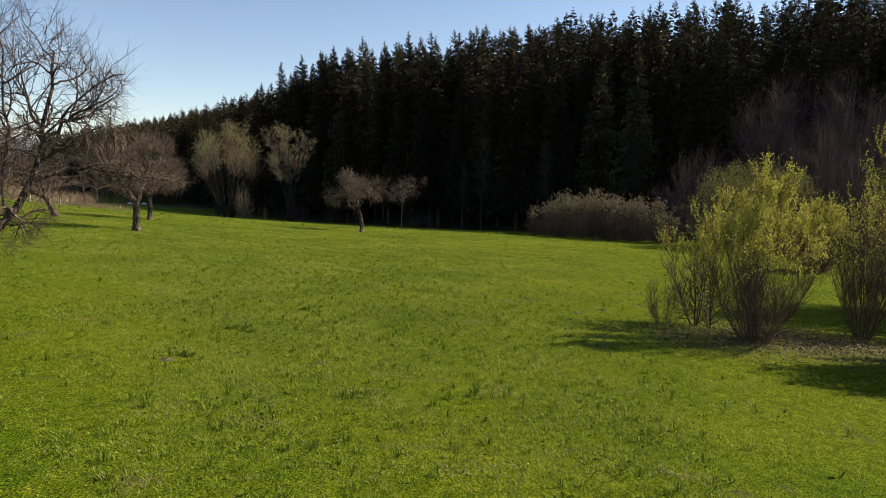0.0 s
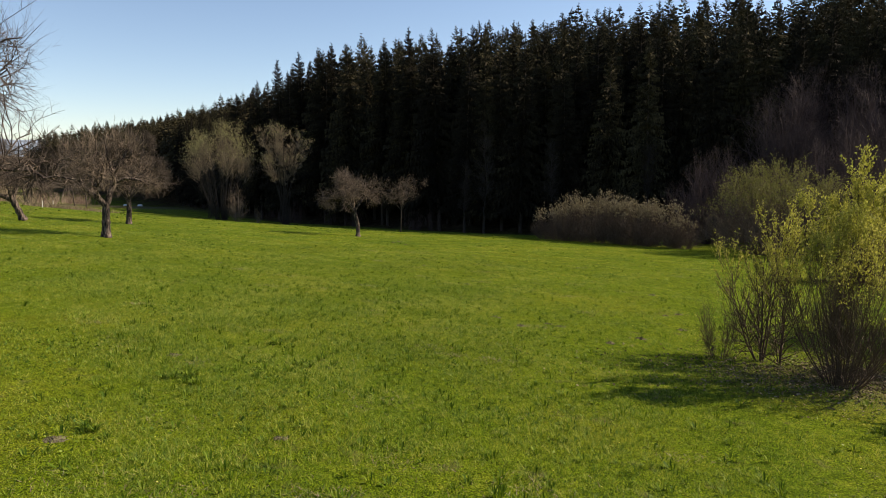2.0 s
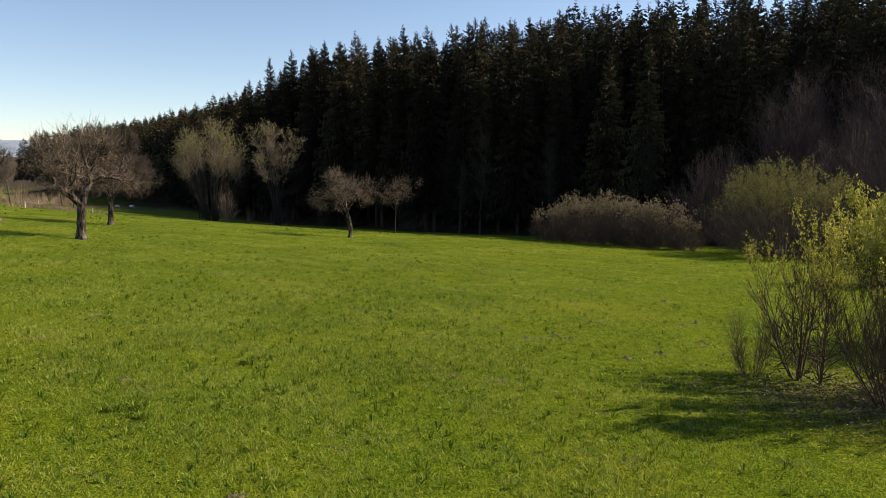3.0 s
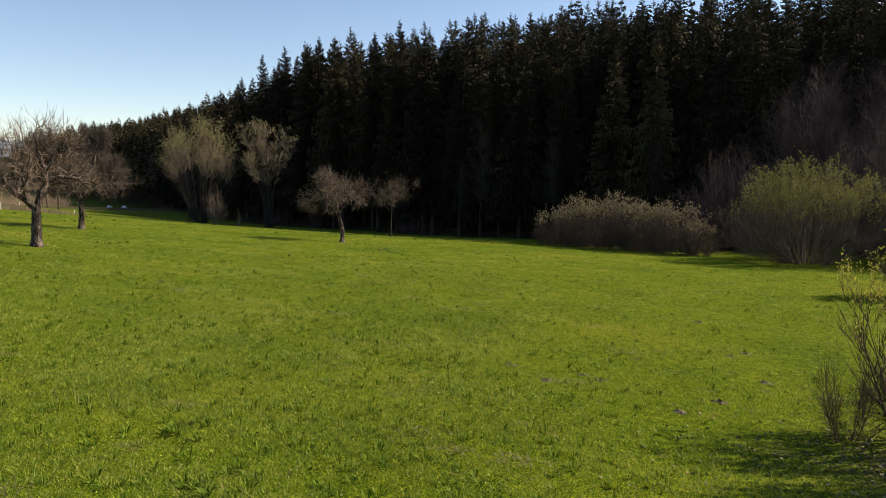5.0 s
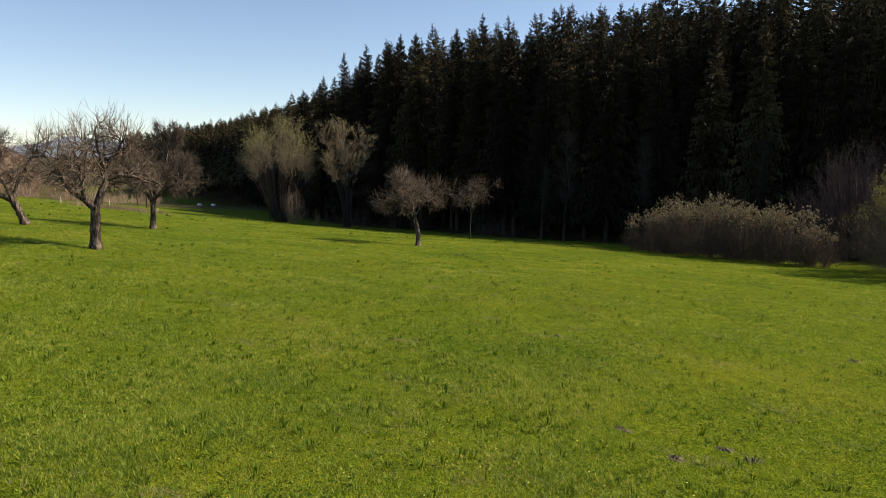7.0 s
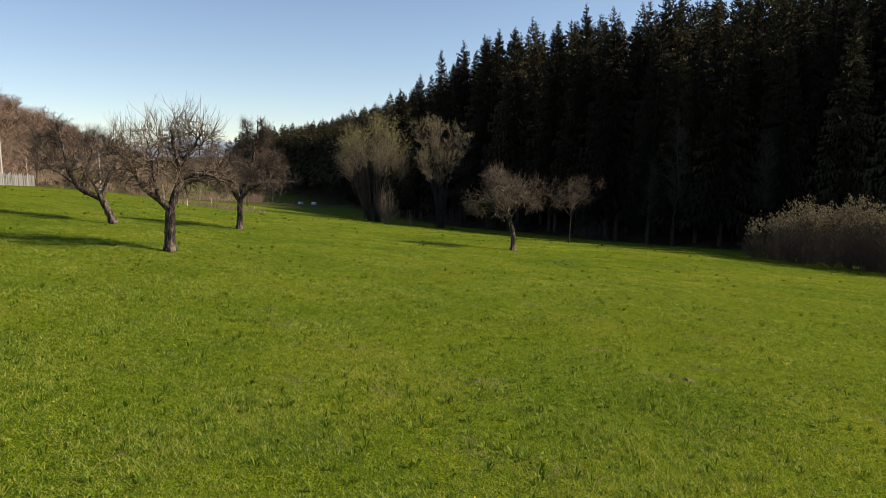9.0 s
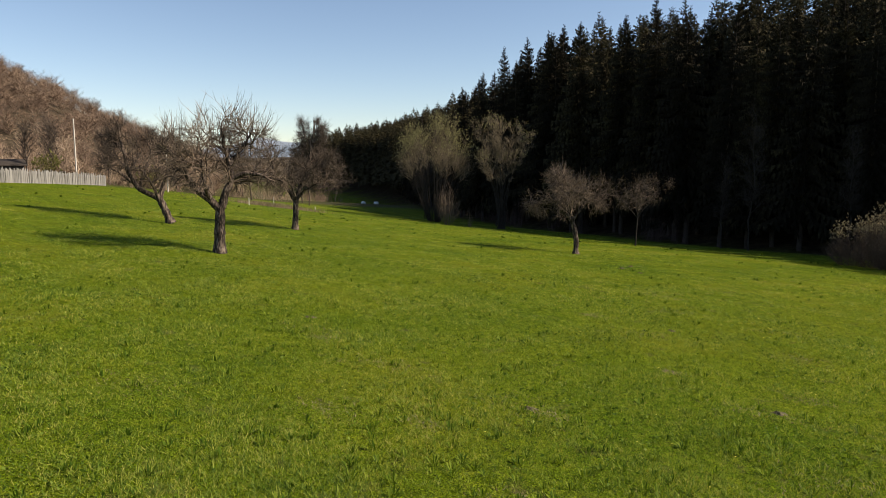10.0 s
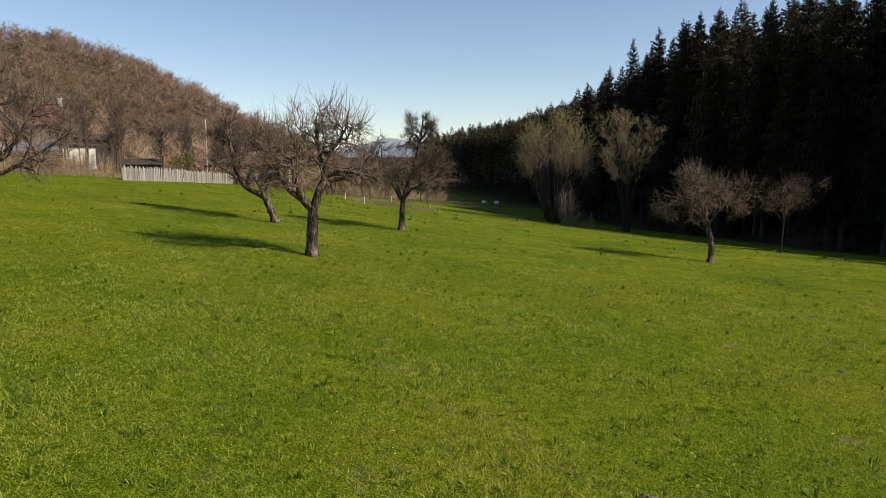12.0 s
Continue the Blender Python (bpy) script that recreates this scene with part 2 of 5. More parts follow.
def make_ground():
    n = 270
    u = np.linspace(-1, 1, n)
    w = np.sinh(u * 6.6) / np.sinh(6.6)
    gx, gy = np.meshgrid(w * 3200 - 3, w * 3200 + 24, indexing="ij")
    z = ground(gx, gy) + rumple(gx, gy) * np.exp(-((gx + 3) ** 2 + (gy - 24) ** 2) / 60.0 ** 2)
    verts = np.stack([gx, gy, z], -1).reshape(-1, 3)
    i = np.arange(n * n).reshape(n, n)
    faces = np.stack([i[:-1, :-1], i[1:, :-1], i[1:, 1:], i[:-1, 1:]], -1).reshape(-1, 4)
    me = mesh_np("ground", verts, faces, None, True)
    # woodland floor under the spruces and on the bare hill, trodden litter under the willow bushes
    s = behind_edge(gx, gy)
    litter = np.clip((s + 5) / 5, 0, 1)
    hill = np.exp(-((gx - HILL[0]) ** 2 + (gy - HILL[1]) ** 2) / (2 * 55.0 ** 2))
    litter = np.maximum(litter, np.clip((hill - 0.06) / 0.12, 0, 1))
    yard = np.clip((-53.0 - gx + 0.25 * np.sin(gy * 0.8)) / 2.5, 0, 1) * np.clip((190 - gy) / 40, 0, 1)
    litter = np.maximum(litter, 0.8 * yard)
    bed = np.exp(-(((gx - 8.3) / 3.3) ** 2 + ((gy - 15.9) / 1.6) ** 2) ** 1.5) * 0.75
    at = me.attributes.new("litter", "FLOAT", "POINT")
    at.data.foreach_set("value", litter.ravel().astype(np.float32))
    at = me.attributes.new("bed", "FLOAT", "POINT")
    at.data.foreach_set("value", bed.ravel().astype(np.float32))
    ma = bpy.data.materials.new("meadow")
    ma.use_nodes = True
    nt = ma.node_tree
    nn, ln = nt.nodes, nt.links
    bs = nn["Principled BSDF"]
    bs.inputs["Roughness"].default_value = 0.9
    bs.inputs["Specular IOR Level"].default_value = 0.02
    pos = nn.new("ShaderNodeNewGeometry").outputs["Position"]

    def noise_tex(scale, detail=4.0):
        t = nn.new("ShaderNodeTexNoise")
        t.inputs["Scale"].default_value, t.inputs["Detail"].default_value, t.inputs["Roughness"].default_value = scale, detail, 0.65
        ln.new(pos, t.inputs["Vector"])
        return t.outputs["Fac"]

    def ramp(fac, stops):
        r = nn.new("ShaderNodeValToRGB")
        while len(r.color_ramp.elements) < len(stops):
            r.color_ramp.elements.new(0.5)
        for e, (p, c) in zip(r.color_ramp.elements, stops):
            e.position, e.color = p, (*c, 1)
        ln.new(fac, r.inputs["Fac"])
        return r.outputs["Color"]

    def mix(fac, a, b, kind="MIX"):
        m = nn.new("ShaderNodeMix")
        m.data_type, m.blend_type = "RGBA", kind
        if isinstance(fac, float):
            m.inputs[0].default_value = fac
        else:
            ln.new(fac, m.inputs[0])
        ln.new(a, m.inputs[6])
        ln.new(b, m.inputs[7])
        return m.outputs[2]

    def attr(name):
        a = nn.new("ShaderNodeAttribute")
        a.attribute_name = name
        return a.outputs["Fac"]

    broad = ramp(noise_tex(0.22, 5), [(0.32, (0.054, 0.102, 0.004)), (0.5, (0.102, 0.143, 0.005)), (0.66, (0.156, 0.168, 0.011))])
    fine = ramp(noise_tex(6.0, 6), [(0.30, (0.014, 0.026, 0.003)), (0.5, (0.073, 0.108, 0.007)), (0.72, (0.198, 0.206, 0.026))])
    tiny = ramp(noise_tex(45.0, 3), [(0.32, (0.06, 0.07, 0.06)), (0.5, (0.85, 0.85, 0.85)), (0.68, (2.1, 2.0, 1.5))])
    grass = mix(1.0, mix(0.5, broad, fine), tiny, "MULTIPLY")
    bare = ramp(noise_tex(1.7, 5), [(0.60, (0, 0, 0)), (0.74, (0.75, 0.75, 0.75))])
    straw = ramp(noise_tex(30.0, 4), [(0.3, (0.054, 0.047, 0.022)), (0.7, (0.137, 0.115, 0.054))])
    grass = mix(bare, grass, straw)
    floor = ramp(noise_tex(0.9, 6), [(0.3, (0.025, 0.019, 0.012)), (0.5, (0.055, 0.042, 0.028)), (0.72, (0.11, 0.086, 0.058))])
    lit = ramp(noise_tex(22.0, 5), [(0.3, (0.043, 0.036, 0.015)), (0.5, (0.10, 0.086, 0.036)), (0.75, (0.20, 0.165, 0.093))])
    col = mix(attr("bed"), grass, lit)
    col = mix(attr("litter"), col, floor)
    ln.new(col, bs.inputs["Base Color"])
    bp = nn.new("ShaderNodeBump")
    bp.inputs["Strength"].default_value, bp.inputs["Distance"].default_value = 0.9, 0.06
    ln.new(noise_tex(24.0, 4), bp.inputs["Height"])
    ln.new(bp.outputs["Normal"], bs.inputs["Normal"])
    me.materials.append(ma)
    tagged(new("ground", me), "green spring meadow sloping down to a wooded valley", "meadow", kind="structure")


make_ground()


# ---- growing trees ----
def tubes(P, R, sides, flute=0.0, seed=0):
    """Tapered tubes along many lines at once: P (lines, points, 3), R (lines, points)."""
    m, k, _ = P.shape
    T = unit(np.gradient(P, axis=1))
    ref = np.zeros((m, 1, 3))
    mean = np.abs(T.mean(axis=1))
    ref[np.arange(m), 0, np.argmin(mean, axis=1)] = 1
    U = unit(np.cross(T, np.broadcast_to(ref, T.shape)))
    V = np.cross(T, U)
    a = np.arange(sides) * 2 * np.pi / sides
    r = R[:, :, None] * np.ones(sides)
    if flute:
        rg = np.random.default_rng(seed)
        wob = 1 + flute * np.sin(3 * a + rg.uniform(0, 6))[None, None, :] + flute * rg.normal(0, 0.6, r.shape)
        r = r * wob
    verts = P[:, :, None, :] + r[..., None] * (np.cos(a)[:, None] * U[:, :, None, :] + np.sin(a)[:, None] * V[:, :, None, :])
    i = np.arange(m * k * sides).reshape(m, k, sides)
    j = np.roll(i, -1, axis=2)
    faces = np.stack([i[:, :-1], j[:, :-1], j[:, 1:], i[:, 1:]], -1).reshape(-1, 4)
    return verts.reshape(-1, 3), faces


def slivers(P, R, fat=1.5, steps=1):
    """Thin twigs at the cheapest: each a narrow strip that ends in a point."""
    m, k, _ = P.shape
    idx = np.linspace(0, k - 1, steps + 1).round().astype(int)
    Q, W = P[:, idx], R[:, idx] * fat
    rg = np.random.default_rng(m)
    side = unit(np.cross(unit(Q[:, -1] - Q[:, 0]), rg.normal(0, 1, (m, 3))))[:, None, :] * W[..., None]
    v = np.concatenate([(Q - side)[:, :-1], (Q + side)[:, :-1], Q[:, -1:]], 1)
    o = np.arange(m)[:, None] * (2 * steps + 1)
    tri = [(steps - 1, 2 * steps - 1, 2 * steps)]
    for j in range(steps - 1):
        tri += [(j, steps + j, steps + j + 1), (j, steps + j + 1, j + 1)]
    f = (o[:, :, None] + np.array(tri)[None]).reshape(-1, 3)
    return v.reshape(-1, 3), f


def join(pieces):
    vs, fs, n = [], [], 0
    if len({f.shape[1] for _, f in pieces}) > 1:
        pieces = [(v, f if f.shape[1] == 3 else np.concatenate([f[:, :3], f[:, [0, 2, 3]]])) for v, f in pieces]
    for v, f in pieces:
        vs.append(v)
        fs.append(f + n)
        n += len(v)
    return np.concatenate(vs), np.concatenate(fs)


def smooth_line(points, k):
    """k points along a smooth curve through a few given ones."""
    p = np.asarray(points, float)
    d = np.concatenate([[0], np.cumsum(np.linalg.norm(np.diff(p, axis=0), axis=1))])
    u = np.linspace(0, d[-1], k)
    q = np.stack([np.interp(u, d, p[:, c]) for c in range(3)], 1)
    for _ in range(2):
        q[1:-1] = 0.25 * q[:-2] + 0.5 * q[1:-1] + 0.25 * q[2:]
    return q


def shoots(rg, P, R, n, t0, t1, ang, length, r, k, up=0.0, bend=0.0, wander=0.12, env=None, taper=0.35, keep=1.0):
    """n shoots from each parent line."""
    m, kk, _ = P.shape
    par = np.repeat(np.arange(m), n)
    N = len(par)
    t = rg.uniform(t0, t1, N)
    f = t * (kk - 1)
    i = np.minimum(f.astype(int), kk - 2)
    w = (f - i)[:, None]
    pos = P[par, i] * (1 - w) + P[par, i + 1] * w
    tan = unit(P[par, i + 1] - P[par, i])
    rad = R[par, i] * (1 - w[:, 0]) + R[par, i + 1] * w[:, 0]
    q = unit(np.cross(tan, rg.normal(0, 1, (N, 3))))
    an = np.radians(ang) * rg.uniform(0.6, 1.3, N)
    d = np.cos(an)[:, None] * tan + np.sin(an)[:, None] * q
    d[:, 2] += up
    d = unit(d)
    L = length * rg.uniform(0.55, 1.25, N) * (1.15 - 0.4 * t)
    if env is not None:
        c, e = np.asarray(env[0], float), np.asarray(env[1], float)
        tip = np.linalg.norm((pos + d * L[:, None] - c) / e, axis=1)
        L = np.where(tip > 1, L * np.clip(1.7 - tip, 0.25, 1), L)
    if keep < 1:
        ok = rg.uniform(0, 1, N) < keep
        pos, d, L, rad = pos[ok], d[ok], L[ok], rad[ok]
        N = len(pos)
    r0 = np.minimum(r * rg.uniform(0.8, 1.2, N), rad * 0.8)
    pts = [pos]
    for j in range(k - 1):
        d = d + rg.normal(0, wander, (N, 3))
        d[:, 2] += bend
        d = unit(d)
        pts.append(pts[-1] + d * (L / (k - 1))[:, None])
    return np.stack(pts, 1), r0[:, None] * np.linspace(1, taper, k)[None, :]


def turned(lines, yaw):
    """Lines given as across, away and up, turned to stand as seen along that yaw (degrees)."""
    c, s = math.cos(radians(yaw)), math.sin(radians(yaw))
    return [[(u * c - w * s, u * s + w * c, z) for u, w, z in ln] for ln in lines]


def orchard_tree(x, y, yaw, trunk, limbs, env, label, seed, trunk_r=0.18, twig=M_TWIG, dense=1.0, spiky=0.5, droop=-0.05, group="fruit trees in the meadow", name="apple_tree", twig_r=0.0090, bark=M_BARK, fine=(7, 5, 2), thick=1.0):
    """An old fruit tree with no leaves. trunk and limbs: lines of (across, away, up); env: middle and half sizes of the crown."""
    rg = np.random.default_rng(seed)
    root = empty(name, Matrix.Translation((x, y, gz(x, y) - 0.04)))
    tagged(root, label, "tree", group)
    tl = np.array([smooth_line(turned([trunk], yaw)[0], 24)])
    rr = np.linspace(1, 0.8, 24) * (1 + 0.05 * np.sin(np.arange(24) * 0.9 + seed) + rg.normal(0, 0.035, 24))
    rr[:5] *= (1.4, 1.25, 1.15, 1.08, 1.03)
    tr = trunk_r * rr[None, :]
    ll = np.array([smooth_line(p, 12) for p in turned(limbs, yaw)])
    ll[:, 2:-1] += rg.normal(0, 0.03, ll[:, 2:-1].shape)
    lr = np.array([trunk_r * (0.78 if i < 2 else 0.44) for i in range(len(limbs))])[:, None] * np.linspace(1, 0.24, 12)[None, :]
    v, f = tubes(tl, tr, 18, 0.075, seed)
    under("trunk", mesh_np("trunk", v, f, bark, True), root, "furrowed grey-brown bark")
    for i in range(len(ll)):
        v, f = tubes(ll[i:i + 1], lr[i:i + 1], 8, 0.05, seed + i)
        under("limb", mesh_np("limb", v, f, bark, True), root)
    (cu, cw, cz), (eu, ew, ez) = env
    c = turned([[(cu, cw, cz)]], yaw)[0][0]
    env = (c, ((eu + ew) / 2, (eu + ew) / 2, ez))
    b1, r1 = shoots(rg, ll, lr, int(9 * dense), 0.34, 1, 62, 1.45, 0.034 * thick ** 0.5, 9, 0.06, 0.03, 0.26, env)
    b2, r2 = shoots(rg, b1, r1, fine[0], 0.15, 1, 58, 0.85, 0.012 * thick, 7, 0.02, droop, 0.2, env)
    b3, r3 = shoots(rg, b2, r2, fine[1], 0.15, 1, 50, 0.5, twig_r * 1.2, 5, spiky * 0.2, droop, 0.16, env, keep=min(1, dense))
    b4, r4 = shoots(rg, b3, r3, fine[2], 0.3, 1, 42, 0.3, twig_r, 3, spiky * 0.3, 0, 0.12, None)
    high = b2[b2[:, -1, 2] > cz + 0.25 * ez]
    hr = r2[b2[:, -1, 2] > cz + 0.25 * ez]
    v, f = join([tubes(b1, r1, 4), tubes(b2, r2, 3)])
    under("branchwork", mesh_np("branchwork", v, f, M_BRANCH), root, "dark crooked branches")
    pieces = [slivers(b3, r3, 1.25, 2), slivers(b4, r4, 1.3)]
    if spiky > 0.4:
        w1, wr = shoots(rg, high, hr, 2, 0.3, 1, 40, 1.05 * spiky, twig_r, 5, 0.8, 0.08, 0.10)
        w2, ws = shoots(rg, w1, wr, 2, 0.2, 0.8, 30, 0.45 * spiky, twig_r * 0.8, 3, 0.5, 0.05, 0.08)
        pieces += [slivers(w1, wr, 1.4, 3), slivers(w2, ws, 1.3)]
    v, f = join(pieces)
    under("crown", mesh_np("crown", v, f, twig), root, "bare twigs without leaves")
    return root


def fruit_trees():
    # the stout forked tree
    orchard_tree(-15.85, 34.1, 30, [(0, 0, 0), (0.03, 0, 0.7), (0.06, 0, 1.25), (0.07, 0, 1.6)],
                 [[(0.07, 0, 1.5), (0.36, 0, 2.05), (0.48, 0.05, 2.5), (0.35, 0.1, 3.3), (0.2, 0.1, 4.2)],
                  [(0.07, 0, 1.5), (-0.28, -0.05, 1.85), (-0.7, -0.1, 2.15), (-1.05, -0.15, 2.9), (-1.5, -0.2, 3.5)],
                  [(0.3, 0.05, 2.0), (0.4, 0.7, 2.5), (0.3, 1.3, 3.2)],
                  [(-0.2, 0, 1.8), (-0.3, -0.8, 2.4), (-0.2, -1.4, 3.1)],
                  [(0.45, 0.05, 2.5), (1.0, 0, 2.75), (1.6, -0.1, 2.6), (2.2, -0.1, 2.3)],
                  [(0.4, 0.1, 3.0), (0.9, 0.2, 3.6), (1.2, 0.2, 4.2)],
                  [(-0.5, -0.1, 2.0), (-0.4, 0.1, 2.9), (-0.6, 0.2, 3.9)]],
                 ((0.0, 0, 3.35), (2.35, 2.1, 1.75)), "old bare apple tree with a stout forked trunk on the meadow", 11, 0.19, spiky=0.9, dense=1.1, thick=1.35)
    # the leaning one with an elbow
    orchard_tree(-23.7, 40.6, 30, [(0, 0, 0), (-0.2, 0, 0.55), (-0.4, 0, 1.05), (-0.52, 0, 1.3)],
                 [[(-0.45, 0, 1.15), (-0.75, 0, 1.42), (-1.35, 0, 1.5), (-1.6, 0, 1.95), (-1.85, 0, 2.8), (-2.0, 0, 3.7), (-2.1, 0, 4.7)],
                  [(-0.45, 0, 1.15), (-0.3, 0.1, 1.9), (0.1, 0.2, 2.6), (0.5, 0.3, 3.4)],
                  [(-1.3, 0, 1.5), (-1.2, 0.2, 2.2), (-0.9, 0.4, 3.1), (-0.7, 0.4, 4.0)],
                  [(-0.5, 0, 1.2), (-0.6, -0.8, 1.9), (-0.9, -1.4, 2.7)],
                  [(-1.6, 0, 1.95), (-2.2, -0.3, 2.5), (-2.8, -0.4, 2.9)],
                  [(-1.95, 0, 3.5), (-2.6, 0.1, 4.0), (-2.9, 0.1, 4.1)]],
                 ((-1.15, 0, 3.0), (2.0, 1.8, 1.5)), "bare apple tree with a leaning trunk bent at an elbow", 12, 0.18, twig=M_TWIG_RED, spiky=0.5, dense=1.2, thick=1.4)
    # the darker one with a tall leader
    orchard_tree(-20.4, 45.9, 30, [(0, 0, 0), (0.05, 0, 0.8), (0.08, 0, 1.6)],
                 [[(0.08, 0, 1.5), (0.3, 0, 2.3), (0.75, 0, 3.4), (1.0, 0, 4.6), (1.1, 0, 5.7)],
                  [(0.08, 0, 1.5), (-0.35, 0, 2.2), (-0.9, 0, 2.9), (-1.2, 0, 3.9)],
                  [(0.1, 0, 1.6), (0.7, -0.3, 2.2), (1.5, -0.4, 2.6), (2.4, -0.4, 2.3)],
                  [(0.1, 0, 1.6), (0.2, 0.8, 2.3), (0.4, 1.5, 3.0)],
                  [(0.1, 0, 1.6), (-0.1, -0.9, 2.3), (-0.4, -1.5, 3.0)],
                  [(0.4, 0, 2.5), (1.2, 0.3, 3.2), (1.9, 0.3, 3.5)],
                  [(0.95, 0, 4.3), (0.6, 0, 5.0), (0.5, 0, 5.5)], [(1.0, 0, 4.5), (1.4, 0.1, 5.1), (1.6, 0.1, 5.3)]],
                 ((0.45, 0, 2.95), (2.6, 2.3, 1.75)), "bare dark fruit tree with a tall upright leader", 13, 0.16, twig=M_TWIG_RED, dense=1.4, spiky=0.45, thick=1.4, fine=(7, 6, 2))
    # the lone tree before the wood
    orchard_tree(-6.9, 52.6, 20, [(0, 0, 0), (0.03, 0, 0.7), (-0.1, 0, 1.4), (-0.3, 0, 2.1)],
                 [[(-0.2, 0, 1.8), (-0.5, 0, 2.6), (-0.7, 0.1, 3.4), (-0.8, 0.1, 4.3)],
                  [(-0.2, 0, 1.8), (-0.9, -0.2, 2.6), (-1.8, -0.3, 2.9), (-2.5, -0.3, 2.5)],
                  [(-0.2, 0, 1.8), (0.4, 0.1, 2.8), (1.2, 0.1, 3.3), (1.9, 0.1, 3.2)],
                  [(-0.3, 0, 2.1), (-0.5, -0.9, 3.0), (-0.6, -1.7, 3.5)],
                  [(-0.3, 0, 2.1), (-0.3, 0.9, 3.0), (-0.4, 1.7, 3.6)]],
                 ((-0.4, 0, 3.25), (2.6, 2.4, 1.5)), "lone bare apple tree with a spreading crown before the wood", 14, 0.145, twig=M_TWIG, dense=1.4, spiky=0.7, twig_r=0.012, droop=-0.10, fine=(7, 5, 2), thick=1.9)
    # the one that the walk begins beside
    orchard_tree(-8.72, 12.6, 0, [(0, 0, 0), (0.0, 0, 0.9), (0.08, 0, 1.7)],
                 [[(0.05, 0, 1.5), (0.55, 0.2, 2.1), (0.8, 0.3, 2.6), (1.0, 0.5, 3.7), (1.2, 0.6, 5.0)],
                  [(0.05, 0, 1.5), (-0.5, 0.1, 2.2), (-1.0, 0.2, 3.2), (-1.2, 0.2, 4.4)],
                  [(0.05, 0, 1.6), (0.2, 0.3, 2.6), (0.3, 0.4, 3.8), (0.3, 0.4, 5.3)],
                  [(0.05, 0, 1.6), (0.1, -0.8, 2.4), (0.3, -1.6, 3.2)],
                  [(0.8, 0.3, 2.6), (1.5, 0.6, 2.9), (2.3, 0.8, 2.7), (3.0, 0.9, 2.6)],
                  [(0.9, 0.4, 3.2), (1.6, 0.6, 3.9), (2.2, 0.7, 4.2)],
                  [(0.4, 0.1, 2.0), (0.8, -0.4, 2.1), (1.1, -0.6, 1.7)],
                  [(0.05, 0, 1.6), (-0.3, 1.0, 2.5), (-0.4, 1.8, 3.4)]],
                 ((0.2, 0.2, 3.8), (2.4, 2.3, 2.3)), "old bare apple tree with long arching boughs", 15, 0.105, twig=M_TWIG_RED, dense=1.4, spiky=0.75, twig_r=0.0040)
    # the one whose boughs reach in at the end
    orchard_tree(-19.7, 26.1, 30, [(0, 0, 0), (0.05, 0, 0.8), (0.1, 0, 1.5)],
                 [[(0.1, 0, 1.4), (0.7, 0, 2.0), (1.4, 0, 2.6), (2.0, 0, 3.6)],
                  [(0.1, 0, 1.4), (0.9, 0.1, 1.9), (1.8, 0.1, 2.3), (2.6, 0.1, 2.8)],
                  [(0.1, 0, 1.4), (-0.6, 0, 2.2), (-1.2, 0, 3.4)],
                  [(0.1, 0, 1.4), (0.2, 0.5, 2.4), (0.6, 0.7, 3.6), (0.8, 0.8, 4.6)],
                  [(0.1, 0, 1.4), (0.2, -0.9, 2.3), (0.3, -1.6, 3.1)]],
                 ((0.3, 0, 3.0), (2.4, 2.3, 1.9)), "bare apple tree with low spreading boughs", 16, 0.10, spiky=0.6, dense=1.0, twig_r=0.006)
    # half in the shade of the wood; the trunk's shade is put into its bark colour
    orchard_tree(-5.05, 69.8, 10, [(0, 0, 0), (0.05, 0, 1.2), (0.1, 0, 2.4)],
                 [[(0.1, 0, 2.2), (0.3, 0, 3.4), (0.5, 0, 5.0)], [(0.1, 0, 2.2), (-0.9, 0, 3.3), (-1.8, 0, 4.4)],
                  [(0.1, 0, 2.2), (1.0, 0, 3.5), (2.0, 0, 4.9)], [(0.1, 0, 2.3), (0, -1.2, 3.5), (0, -1.9, 4.4)], [(0.1, 0, 2.3), (0, 1.2, 3.5), (0.2, 1.9, 4.5)]],
                 ((0.1, 0, 5.2), (3.0, 2.6, 2.1)), "bare fruit tree half in the shade of the wood", 17, 0.05, twig=M_TWIG, dense=1.2, spiky=0.8, twig_r=0.012, fine=(7, 4, 2), bark=M_SHADE_BARK)


fruit_trees()


def along(rg, P, n, t0=0.0):
    """n places strewn along many lines."""
    m, k, _ = P.shape
    i, f = rg.integers(0, m, n), rg.uniform(t0, 1, n) * (k - 1)
    j = np.minimum(f.astype(int), k - 2)
    w = (f - j)[:, None]
    return P[i, j] * (1 - w) + P[i, j + 1] * w


def leaf_cards(rg, at, size, direction=None, wide=0.3):
    """Small pointed leaves, two triangles each, at many places."""
    n = len(at)
    d = unit(rg.normal(0, 1, (n, 3)) + (0, 0, 0.8) if direction is None else direction + rg.normal(0, 0.4, (n, 3)))
    w = unit(np.cross(d, rg.normal(0, 1, (n, 3))))
    s = size * rg.uniform(0.6, 1.4, (n, 1))
    v = np.stack([at, at + d * s * 0.5 + w * s * wide, at + d * s, at + d * s * 0.5 - w * s * wide], 1).reshape(-1, 3)
    i = np.arange(n * 4).reshape(n, 4)
    return v, i


